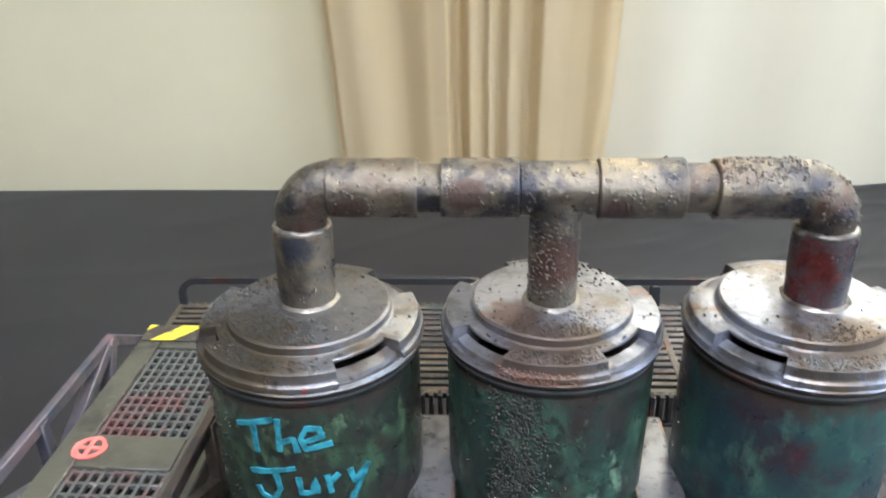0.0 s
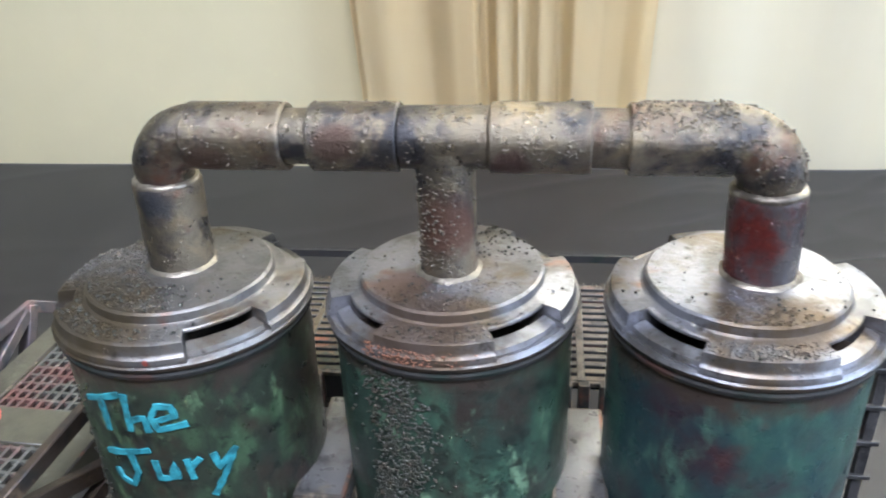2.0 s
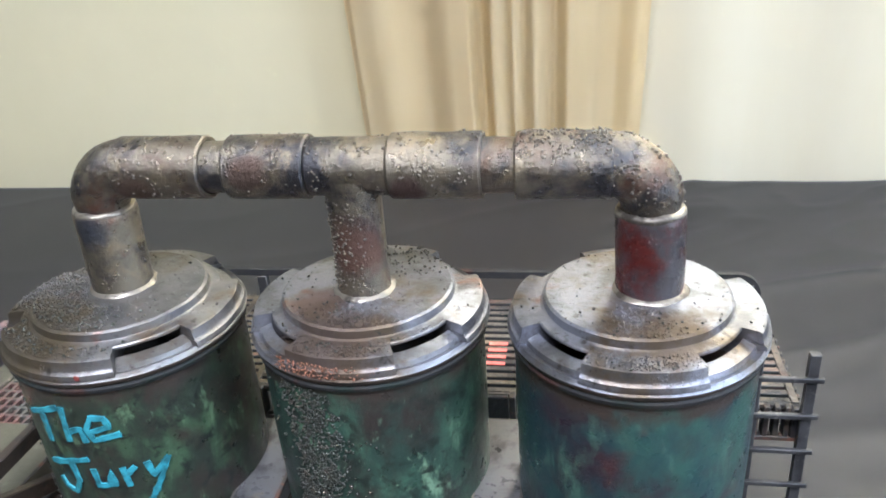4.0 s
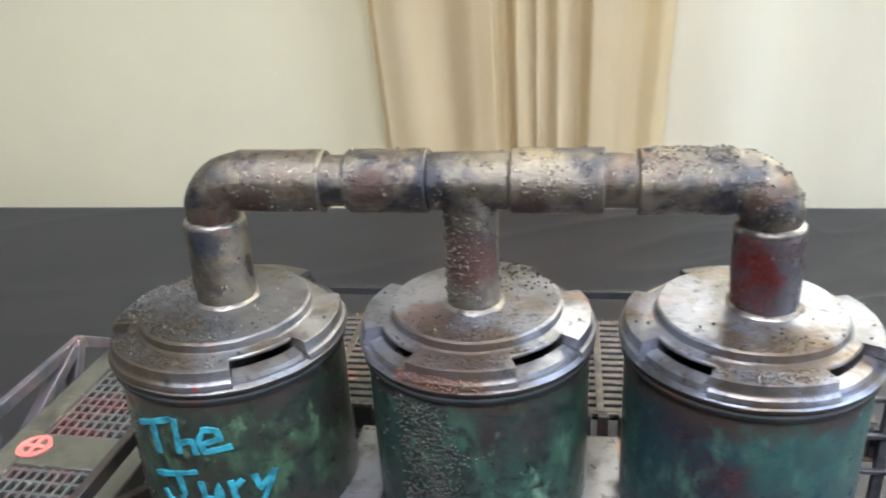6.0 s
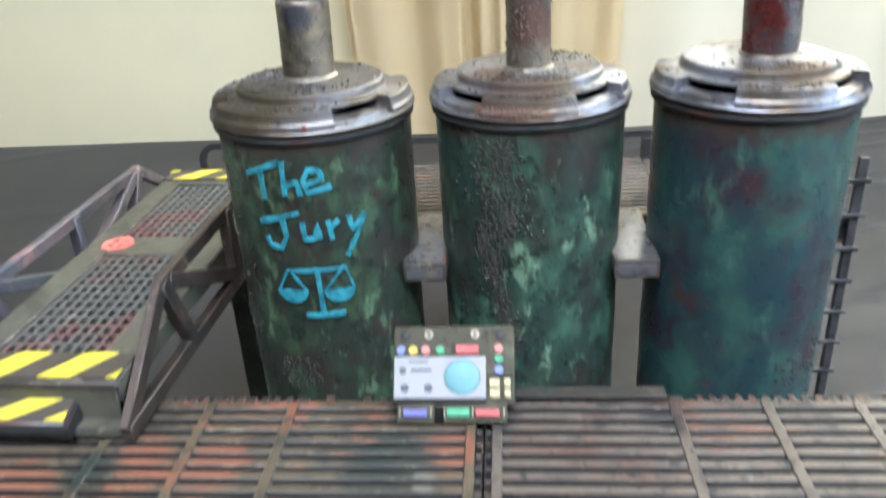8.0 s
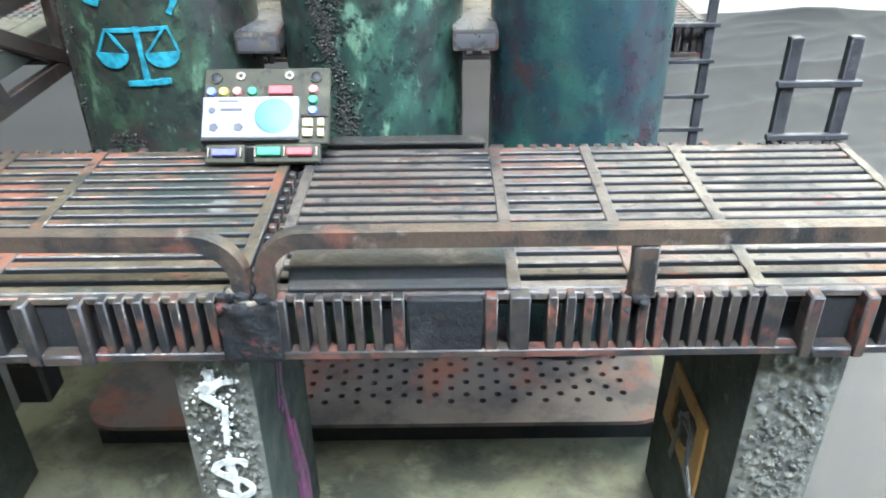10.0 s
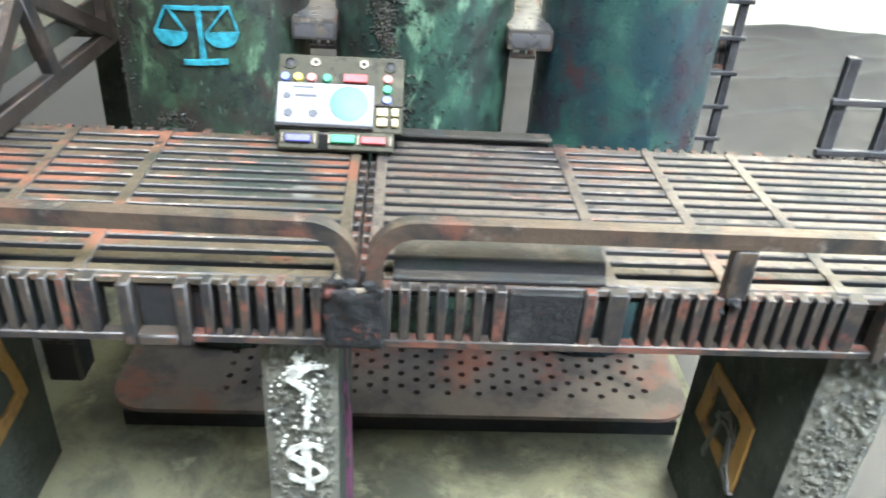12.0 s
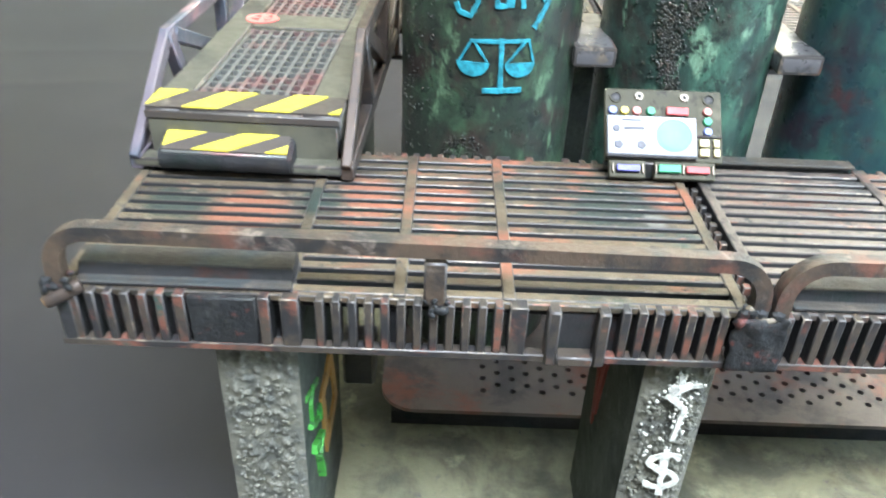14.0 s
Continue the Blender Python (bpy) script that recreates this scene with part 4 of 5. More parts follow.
def channel(parent, x0, x1, y0, y1):
    """A raised cover strip with a sloping front on a walkway."""
    bm = bmesh.new()
    prof = ((y0, DECK), (y0, DECK + 0.0011), (y0 + 0.0022, DECK + 0.0013), (y0 + 0.0030, DECK + 0.0046), (y1 - 0.0012, DECK + 0.0050), (y1, DECK + 0.004), (y1, DECK))
    a = [bm.verts.new((x0, y, z)) for y, z in prof]
    b = [bm.verts.new((x1, y, z)) for y, z in prof]
    for k in range(len(prof)):
        q = (k + 1) % len(prof)
        bm.faces.new((a[k], a[q], b[q], b[k]))
    bm.faces.new(a[::-1]); bm.faces.new(b)
    bmesh.ops.bevel(bm, geom=bm.edges[:], offset=0.0003, segments=1, affect="EDGES")
    ob = part("cover_strip", bm, M_STRIP, parent, "dark steel cover strip", angle=30)
    # upright faces of the strip are darkened the same way
    shade_sides(ob.data, (2,), M_DARK)


channel(W2, 0.0435, 0.0895, FY0 + 0.0015, FY0 + 0.0125)
channel(W1, -0.1235, -0.0735, FY0 + 0.0015, FY0 + 0.0125)
bm = boxed(0.042, 0.089, FY1 - 0.0032, FY1 + 0.0018, DECK + 0.0016, DECK + 0.0028, bevel=0.0004)
part("cover_strip", bm, M_STRIP, W2, "dark steel cover strip")
part("strip_foot", boxed(0.0425, 0.0885, FY1 - 0.001, FY1 + 0.001, DECK - 0.0003, DECK + 0.0013), M_DARK, W2)

# the clamp where the two front tiles meet
clamp = thing("walkway_clamp", (0.0355, FY0, PILLAR_TOP), "black clamp plate joining the two walkway tiles", "clamp")
bm = boxed(0.0292, 0.0418, FY0 - 0.0032, FY0 - 0.0018, PILLAR_TOP + 0.0006, DECK + 0.0004, bevel=0.0005)
bmesh.ops.subdivide_edges(bm, edges=[e for e in bm.edges if e.calc_length() > 0.004], cuts=9, use_grid_fill=True)
for v in bm.verts:
    v.co += Vector(noise.noise_vector(v.co * 330)) * 0.0014 * min(1, max(0.12, (v.co.z - PILLAR_TOP - 0.005) / 0.006))
part("plate", bm, M_CLAMP, clamp, angle=60)
part("wire", sweep(bmesh.new(), [(0.0315, FY0 - 0.001, DECK + 0.0025), (0.034, FY0 - 0.0022, DECK + 0.0005), (0.0365, FY0 - 0.0025, DECK - 0.0002), (0.0395, FY0 - 0.0018, DECK + 0.0006)], 0.0007, 8), M_GOLD, clamp, "pale solder bead")
for k, z in ((0.031, DECK + 0.001), (0.0345, DECK + 0.0012), (0.0385, DECK + 0.0008)):
    bm = bmesh.new()
    bmesh.ops.create_icosphere(bm, subdivisions=1, radius=0.0016, matrix=Matrix.Translation((k, FY0 - 0.0018, z)) @ Matrix.Diagonal((1.2, 0.8, 0.9, 1)))
    part("bead", bm, M_CLAMP, clamp)


# ---- railings ----
RAIL = 0.1775


def railing(x0, x1, y, posts, label, top=RAIL, r=0.0026, mat=None, sag=0.0, bend=0.009):
    mat = mat or M_RAIL
    ob = thing("railing", ((x0 + x1) / 2, y, DECK), label, "railing", "walkway railings")
    pts = [(x0, y, DECK - 0.0006)] + arc(x0 + bend, top - bend, bend, 180, 90, y) + arc(x1 - bend, top - bend, bend, 90, 0, y) + [(x1, y, DECK - 0.0006)]
    pts = [(x, py, z - sag * (x1 - x) / (x1 - x0)) for x, py, z in pts]
    bm = sweep(bmesh.new(), pts, r, 4)
    bmesh.ops.bevel(bm, geom=[e for e in bm.edges if len(e.link_faces) == 2 and e.calc_face_angle(0) > 1.0], offset=0.0004, segments=1, affect="EDGES", material=1)
    part("rail", bm, mat, ob, angle=35)
    for px in posts:
        part("post", boxed(px - 0.0026, px + 0.0026, y - 0.0018, y + 0.0018, DECK - 0.0006, top - 0.0021, bevel=0.0005), mat, ob)
    return ob


RAILS = [railing(-0.1265, 0.0345, FY0 + 0.0005, (-0.0402,), "bronzed rusty railing along the walkway edge", 0.1769, sag=-0.0022),
         railing(0.0395, 0.1905, FY0 + 0.0005, (0.1173,), "bronzed grey railing along the walkway edge")]
railing(-0.126, 0.032, BY1 - 0.001, (-0.045,), "dark rusty railing along the rear walkway", 0.1775, 0.0024, M_DARK)
railing(0.039, 0.192, BY1 - 0.001, (0.118,), "dark grey railing along the rear walkway", 0.1775, 0.0024, M_DARK)


def lumps(parent, x, y, z, count, seed, mat=None):
    """Blobs of glue round a foot."""
    r = random.Random(seed)
    bm = bmesh.new()
    for _ in range(count):
        at = (x + r.uniform(-0.0035, 0.0035), y + r.uniform(-0.0028, 0.0016), z + r.uniform(-0.002, 0.0012))
        bmesh.ops.create_icosphere(bm, subdivisions=2, radius=r.uniform(0.0006, 0.0014), matrix=Matrix.Translation(at) @ Euler((r.random() * 3, r.random() * 3, 0)).to_matrix().to_4x4() @ Matrix.Diagonal((1.3, 0.8, 0.9, 1)))
    for v in bm.verts:
        v.co += Vector(noise.noise_vector(v.co * 500)) * 0.0004
    tagged(part("glue_lump", bm, mat or M_CLAMP, parent, angle=70), "lumpy dark glue", kind="stuff")


lumps(RAILS[0], -0.0402, FY0 - 0.001, DECK + 0.0004, 9, 61)
lumps(RAILS[0], -0.1265, FY0 - 0.0008, DECK + 0.003, 8, 62)
lumps(RAILS[0], 0.033, FY0 - 0.001, DECK + 0.0008, 7, 63)
lumps(RAILS[1], 0.1173, FY0 - 0.001, DECK - 0.0002, 6, 64)
peg = Vector((0.0078, 0.004, 0.0028)).to_track_quat("Z", "Y").to_matrix().to_4x4()
bm = lathe(bmesh.new(), [(0, 0), (0.0016, 0), (0.0018, 0.0003), (0.0018, 0.0085), (0, 0.0088)], Matrix.Translation((-0.1292, FY0 - 0.0028, DECK - 0.0022)) @ peg, 16)
part("peg", bm, M_TRUSS, RAILS[0], "short grey peg with a tan end")
bm = lathe(bmesh.new(), [(0, -0.0003), (0.0014, -0.0002), (0.0016, 0.0001)], Matrix.Translation((-0.1292, FY0 - 0.0028, DECK - 0.0022)) @ peg, 16)
part("peg_end", bm, M_ORANGE, RAILS[0], "tan painted peg end")


# ---- ladders ----
def ladder(x0, x1, y, top, bottom, first, label):
    ob = thing("ladder", ((x0 + x1) / 2, y, bottom), label, "ladder", "metal ladders")
    for x in (x0, x1):
        part("stile", boxed(x - 0.0019, x + 0.0019, y - 0.0016, y + 0.0016, bottom, top, bevel=0.0003), M_LADDER, ob)
    rung = bar_mesh("rung", x1 - x0 + 0.0074, 0.002, 0.002, M_LADDER)
    z = first
    while z > bottom + 0.004:
        piece("rung", rung, ob, ((x0 + x1) / 2, y - 0.0019, z))
        z -= 0.0162
    return ob


ladder(0.1754, 0.1922, FY1 + 0.0036, 0.1935, TABLE + 0.0008, 0.1805, "dark metal ladder hooked on the walkway edge")
ladder(0.1755, 0.1945, BY0 - 0.0042, 0.1898, TABLE + 0.0008, 0.1797, "dark metal ladder against the rear walkway")


# ---- bridge ----
def slab(bm, quad, z0, z1):
    """A thin slab over a four-cornered outline whose height may differ from corner to corner."""
    a = [bm.verts.new((x, y, z0 + z)) for x, y, z in quad]
    b = [bm.verts.new((x, y, z1 + z)) for x, y, z in quad]
    bm.faces.new(a[::-1]); bm.faces.new(b)
    for k in range(4):
        bm.faces.new((a[k], a[(k + 1) % 4], b[(k + 1) % 4], b[k]))
    return bm


def hazard(parent, xa, xb, y, depth, z, rise, first, w, slant, pitch):
    """A black band with slanting yellow stripes, level or rising by rise from front to back."""
    part("hazard_band", slab(bmesh.new(), ((xa, y, z), (xb, y, z), (xb, y + depth, z + rise), (xa, y + depth, z + rise)), 0, 0.0005), M_BLACKP, parent, "worn black hazard band")
    x = first
    while x < xb:
        bm = slab(bmesh.new(), ((x, y, z), (x + w, y, z), (x + w + slant, y + depth, z + rise), (x + slant, y + depth, z + rise)), 0.0003, 0.0008)
        for cut, sign in ((xa, 1), (xb, -1)):
            bmesh.ops.bisect_plane(bm, geom=bm.verts[:] + bm.edges[:] + bm.faces[:], plane_co=(cut, 0, 0), plane_no=(-sign, 0, 0), clear_outer=True)
        if len(bm.faces) > 2:
            part("hazard_stripe", bm, M_YELLOW, parent, "worn yellow stripe")
        else:
            bm.free()
        x += pitch


def bridge():
    ob = thing("bridge", (-0.0975, 0.149, DECK), "olive grey footbridge with wire mesh and yellow hazard stripes", "bridge")
    x0, x1, y0, y1 = -0.1262, -0.0692, 0.149, 0.3232
    lo, hi = 0.1735, 0.1815
    wells = ((0.1632, 0.2305), (0.2475, 0.3055))
    wx0, wx1 = -0.1158, -0.0802
    part("deck_side", boxed(x0, wx0, y0, y1, lo, hi, bevel=0.0006), M_DECK, ob)
    part("deck_side", boxed(wx1, x1, y0, y1, lo, hi, bevel=0.0006), M_DECK, ob)
    for a, b in ((y0 + 0.0001, wells[0][0]), (wells[0][1], wells[1][0]), (wells[1][1], y1 - 0.0001)):
        part("deck_band", boxed(wx0, wx1, a, b, lo, hi - 0.0001, bevel=0.0004), M_DECK, ob)
    part("underside", boxed(wx0 - 0.004, wx1 + 0.004, y0 + 0.006, y1 - 0.006, lo - 0.0022, lo - 0.0002), M_DARK, ob)
    for a, b in wells:
        bm = bmesh.new()
        nx, ny = 10, 13
        for i in range(nx):
            x = wx0 + 0.001 + (wx1 - wx0 - 0.002) * i / (nx - 1)
            box(bm, x - 0.00064, x + 0.00064, a, b, hi - 0.0026, hi - 0.0010)
        for j in range(ny):
            y = a + 0.001 + (b - a - 0.002) * j / (ny - 1)
            box(bm, wx0, wx1, y - 0.0006, y + 0.0006, hi - 0.0028, hi - 0.0012)
        part("wire_mesh", bm, M_MESH, ob, "worn wire mesh panel with rust-red tint")
    # hazard bands at both ends
    hazard(ob, x0 + 0.0003, x1 - 0.0003, y0 + 0.0002, 0.0130, hi, 0, -0.1364, 0.0099, 0.0092, 0.0212)
    hazard(ob, x0 + 0.0006, x1 - 0.0006, y1 - 0.0128, 0.0122, hi, 0, -0.1420, 0.0100, 0.0103, 0.0212)
    # the stepped front end: lip, end plate, sill and sloping flap
    part("lip", boxed(x0 + 0.0002, x1 - 0.0002, y0 - 0.0011, y0 - 0.0001, 0.1787, hi - 0.0004, bevel=0.0003), M_BLACKP, ob, "dark worn lip under the stripes")
    part("end_plate", boxed(x0 + 0.001, x1 - 0.001, y0 - 0.0007, y0 - 0.0001, 0.1668, 0.1786, bevel=0.0003), M_DECK, ob)
    part("sill", boxed(x0 - 0.0035, x1 + 0.0008, y0 - 0.0058, y0 + 0.0006, 0.1652, 0.1682, bevel=0.0008, seg=2), M_DECK, ob)
    fx0, fx1, fy = -0.1210, -0.0826, 0.1402
    bm = bmesh.new()
    prof = ((y0 + 0.0006, 0.1750), (fy + 0.0005, 0.1718), (fy, 0.1708), (fy, 0.1672), (fy + 0.0007, 0.1664), (y0 - 0.003, 0.1664), (y0 + 0.0006, 0.1690))
    a = [bm.verts.new((fx0, y, z)) for y, z in prof]
    b = [bm.verts.new((fx1, y, z)) for y, z in prof]
    for k in range(len(prof)):
        q = (k + 1) % len(prof)
        bm.faces.new((a[k], a[q], b[q], b[k]))
    bm.faces.new(a[::-1]); bm.faces.new(b)
    bmesh.ops.recalc_face_normals(bm, faces=bm.faces)
    bmesh.ops.bevel(bm, geom=bm.edges[:], offset=0.0005, segments=2, affect="EDGES")
    bmesh.ops.subdivide_edges(bm, edges=[e for e in bm.edges if e.calc_length() > 0.01], cuts=16)
    for v in bm.verts:
        v.co += Vector(noise.noise_vector(v.co * 260)) * 0.00035
    part("flap", bm, M_DARK, ob, "worn black flap with yellow hazard stripes", angle=50)
    hazard(ob, fx0 + 0.0012, fx1 - 0.0012, fy + 0.0013, 0.0078, 0.1720, 0.0028, -0.1325, 0.0105, 0.0155, 0.0213)
    part("worn_edge", boxed(fx0 + 0.0012, fx1 - 0.0012, fy + 0.0002, fy + 0.0013, 0.1714, 0.1722, bevel=0.0003), M_MESH, ob, "pale worn flap edge")
    part("end_plate", boxed(x0 + 0.002, x1 - 0.002, y1 - 0.0004, y1 + 0.0012, DECK + 0.0002, hi - 0.0022, bevel=0.0004), M_DECK, ob)
    for ya, yb in ((y0 + 0.003, y0 + 0.010), (y1 - 0.008, y1 - 0.001)):
        part("bearer", boxed(x0 + 0.002, x1 - 0.002, ya, yb, DECK + 0.0002, lo), M_DARK, ob)
    # side trusses
    for x, top, mat, label in ((x1 + 0.0022, 0.1955, M_TRUSS, "brown truss side"), (x0 - 0.0026, 0.1928, M_TRUSS_MAUVE, "mauve grey truss side")):
        beams = [((0.1445, 0.1680), (0.1800, top)), ((0.1800, top), (0.2935, top)), ((0.2935, top), (0.3300, 0.1690)),
                 ((0.1445, 0.1668), (0.3300, 0.1668)), ((0.1810, top), (0.1925, 0.1675)), ((0.1850, top - 0.001), (0.2385, 0.1690)),
                 ((0.2385, 0.1675), (0.2385, top)), ((0.2890, top - 0.001), (0.2385, 0.1690)), ((0.2925, top), (0.2790, 0.1675))]
        for count, ((ya, za), (yb, zb)) in enumerate(beams):
            d = Vector((0, yb - ya, zb - za))
            u = d.normalized()
            s = Vector((0, -u.z, u.y)) * (0.0028 if x > -0.1 else 0.0024)
            bm = bmesh.new()
            a, b = Vector((x, ya, za)) - u * 0.0012, Vector((x, yb, zb)) + u * 0.0012
            ring = [a + s, b + s, b - s, a - s]
            f = [bm.verts.new(p + Vector((0.0015 + 0.00012 * count, 0, 0))) for p in ring]
            g = [bm.verts.new(p - Vector((0.0015 + 0.00012 * count, 0, 0))) for p in ring]
            bm.faces.new(f); bm.faces.new(g[::-1])
            for k in range(4):
                bm.faces.new((f[k], f[(k + 1) % 4], g[(k + 1) % 4], g[k]))
            bmesh.ops.recalc_face_normals(bm, faces=bm.faces)
            bmesh.ops.bevel(bm, geom=bm.edges[:], offset=0.0004, segments=1, affect="EDGES")
            part("truss_beam", bm, mat, ob, label)
    # round sign painted on the middle band
    cx, cy, r = -0.1137, 0.2402, 0.0062
    bm = bmesh.new()
    lathe(bm, [(r * 0.66, 0), (r * 0.66, 0.0004), (r, 0.0004), (r, 0)], Matrix.Translation((cx, cy, hi)), 28)
    box(bm, cx - r * 0.7, cx + r * 0.7, cy - 0.0009, cy + 0.0009, hi, hi + 0.00045)
    box(bm, cx - 0.0009, cx + 0.0009, cy - r * 0.7, cy + r * 0.7, hi, hi + 0.00043)
    for v in bm.verts:
        v.co += 0.0006 * Vector((noise.noise((v.co.x * 300, v.co.y * 300, 1)), noise.noise((v.co.x * 300, v.co.y * 300, 6)), 0))
    part("round_sign", bm, M_CORAL, ob, "coral red ring with a cross")
    ob.rotation_euler = (0, 0, radians(-1.7))


bridge()


# ---- canisters ----
CY, R = 0.2358, 0.0335
RADII = (R, 0.0328, 0.0326)
RISE = (0.0, 0.0004, 0.0021)      # how far each lid sits above the lowest seat
CX, CYS = CANISTER_X, CANISTER_Y
FOOT = 0.0507
# cut-outs in each lid's flange: middle and half width in degrees
NOTCHES = (((-154, 9), (-48, 18.5), (42, 18.5), (132, 18.5)),
           ((-137, 18.5), (-47, 18.5), (43, 18.5), (133, 18.5)),
           ((-135, 18.5), (-45, 18.5), (45, 18.5), (135, 18.5)))


def lid_mesh(cx, cy, notches, wide, rise):
    """A stepped lid whose flange has four cut-outs over a grooved rim."""
    top = [(0, 0.2462), (0.0268, 0.2460), (0.0276, 0.2454), (0.0279, 0.2430), (0.0286, 0.2425)]
    full = top + [(0.0347, 0.2422), (0.0354, 0.2417), (0.0357, 0.2396), (0.0358, 0.2390), (0.0359, 0.2386), (0.0362, 0.2381), (0.0366, 0.2377), (0.0368, 0.2368), (0.0369, 0.2362), (0.0369, 0.2360)]
    cut = top + [(0.0306, 0.2423), (0.0309, 0.2419), (0.0309, 0.2412), (0.0150, 0.2410), (0.0150, 0.2330), (0.0312, 0.2330), (0.0313, 0.2388), (0.0343, 0.2375), (0.0347, 0.2358), (0.0363, 0.2366)]
    tail = [(0.0366, 0.2357), (0.0370, 0.2350), (0.0366, 0.2336), (0.0350, 0.2326)]
    angles = []
    for (c, half), (c2, half2) in zip(notches, notches[1:] + notches[:1]):
        angles += [(c - half - 0.25, 0), (c - half + 0.25, 1)] + [(c - half + 2 * half * k / 8, 1) for k in range(1, 8)] + [(c + half - 0.25, 1), (c + half + 0.25, 0)]
        gap = (c2 - half2 - c - half) % 360
        angles += [(c + half + gap * k / 12, 0) for k in range(1, 12)]
    def drawn_in(r):
        return wide * (r * 0.902 if r <= 0.0286 else 0.0258 + (r - 0.0286) * 1.095)

    def lifted(z):
        return 0.2370 + (z - 0.2350) * 0.86 + rise

    bm = bmesh.new()
    hub = bm.verts.new((cx, cy, lifted(0.2462)))
    cols = []
    for a, inside in angles:
        prof = (cut if inside else full) + tail
        ca, sa = math.cos(radians(a)), math.sin(radians(a))
        cols.append([bm.verts.new((cx + drawn_in(r) * ca, cy + drawn_in(r) * sa, lifted(z) + 0.0002 * noise.noise((r * ca * 120, r * sa * 120, cx * 50)))) for r, z in prof[1:]])
    # the columns follow one another round the circle
    for p, q in zip(cols, cols[1:] + cols[:1]):
        bm.faces.new((hub, p[0], q[0]))
        for k in range(len(p) - 1):
            bm.faces.new((p[k], p[k + 1], q[k + 1], q[k]))
    return bm


def body_mesh(cx, cy, seed):
    bm = bmesh.new()
    rb, top = RADII[seed], 0.2338 + RISE[seed]
    n, rows = 96, 40
    prof = [(rb - 0.0025, FOOT), (rb - 0.0018, FOOT + 0.001)] + [(rb - 0.0008 + 0.0008 * k / rows, FOOT + 0.0025 + (top - FOOT - 0.0025) * k / rows) for k in range(rows + 1)] + [(rb + 0.0002, top + 0.0007), (rb - 0.0004, top + 0.0012)]
    rings = []
    for r, z in prof:
        ring = []
        for i in range(n):
            a = 2 * math.pi * i / n
            rr = r + 0.00025 * noise.noise((math.cos(a) * 2.5, math.sin(a) * 2.5, z * 60 + seed * 7))
            ring.append(bm.verts.new((cx + rr * math.cos(a), cy + rr * math.sin(a), z)))
        rings.append(ring)
    for p, q in zip(rings, rings[1:]):
        for i in range(n):
            j = (i + 1) % n
            bm.faces.new((p[i], p[j], q[j], q[i]))
    bm.faces.new(rings[0][::-1])
    return bm


def wrap(bm, cx, cy, r):
    """Lay a flat drawing, x along the girth and facing -y, on a canister's front."""
    for v in bm.verts:
        a = -math.pi / 2 + v.co.x / r
        rr = r - v.co.y
        v.co = Vector((cx + rr * math.cos(a), cy + rr * math.sin(a), v.co.z))
    return bm


def girth(deg):
    """Distance round the front from an angle in degrees."""
    return radians(deg + 90) * R


def on_body(k, a, z):
    ca, sa = math.cos(radians(a)), math.sin(radians(a))
    return (CX[k] + RADII[k] * ca, CYS[k] + RADII[k] * sa, z), (ca, sa, 0)


def canister(k, mat, label):
    cx, cy = CX[k], CYS[k]
    ob = thing("canister", (cx, cy, FOOT), label, "canister", "row of three canisters")
    part("body", body_mesh(cx, cy, k), mat, ob, angle=60)
    lid = part("lid", lid_mesh(cx, cy, NOTCHES[k], RADII[k] / 0.0331, RISE[k]), M_LIDS[k], ob, "stepped gunmetal lid with four cut-outs", angle=32)
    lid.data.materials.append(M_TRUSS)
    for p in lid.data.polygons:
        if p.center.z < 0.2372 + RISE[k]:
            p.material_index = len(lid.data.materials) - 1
    bm = lathe(bmesh.new(), [(RADII[k] + dr, z) for dr, z in ((0.0009, 0.2351), (0.0013, 0.2344), (0.0011, 0.2334), (0.0002, 0.2327))], Matrix.Translation((cx, cy, RISE[k])), 72)
    part("collar", bm, M_DARK, ob)
    return ob


C1 = canister(0, M_GREEN_DARK, "dark olive green canister with turquoise hand lettering and a gritty lid")
C2 = canister(1, M_GREEN, "mottled green canister crusted with black grit down its side")
C3 = canister(2, M_TEAL, "dark teal canister with rust-red blotches and a clean grey lid")

# the lettering and the pair of scales
LETTERS = (
    ([(-120.8, 0.2230), (-100.7, 0.2274)], [(-111.6, 0.2246), (-111.1, 0.2151)]),
    ([(-97.7, 0.2274), (-98.2, 0.2168)], [(-98, 0.2190), (-95.6, 0.2200), (-90.4, 0.2211), (-89.6, 0.2168)]),
    ([(-86.3, 0.2199), (-76.5, 0.2214), (-77.7, 0.2244), (-83.8, 0.2247), (-87.2, 0.2211), (-85, 0.2172), (-72.8, 0.2185)],),
    ([(-116.1, 0.2064), (-92.4, 0.2101)], [(-102.5, 0.2085), (-101, 0.2017), (-105, 0.1969), (-111.7, 0.1980), (-113.7, 0.2005)]),
    ([(-90.8, 0.2062), (-90, 0.2006), (-84.7, 0.2009), (-82.1, 0.2059), (-82, 0.2010)],),
    ([(-76.2, 0.2064), (-75, 0.2006)], [(-75.5, 0.2040), (-70.8, 0.2064)]),
    ([(-64.4, 0.2071), (-62.7, 0.2025), (-54.7, 0.2072)], [(-54.7, 0.2072), (-61.3, 0.1993), (-66.9, 0.1938)]))


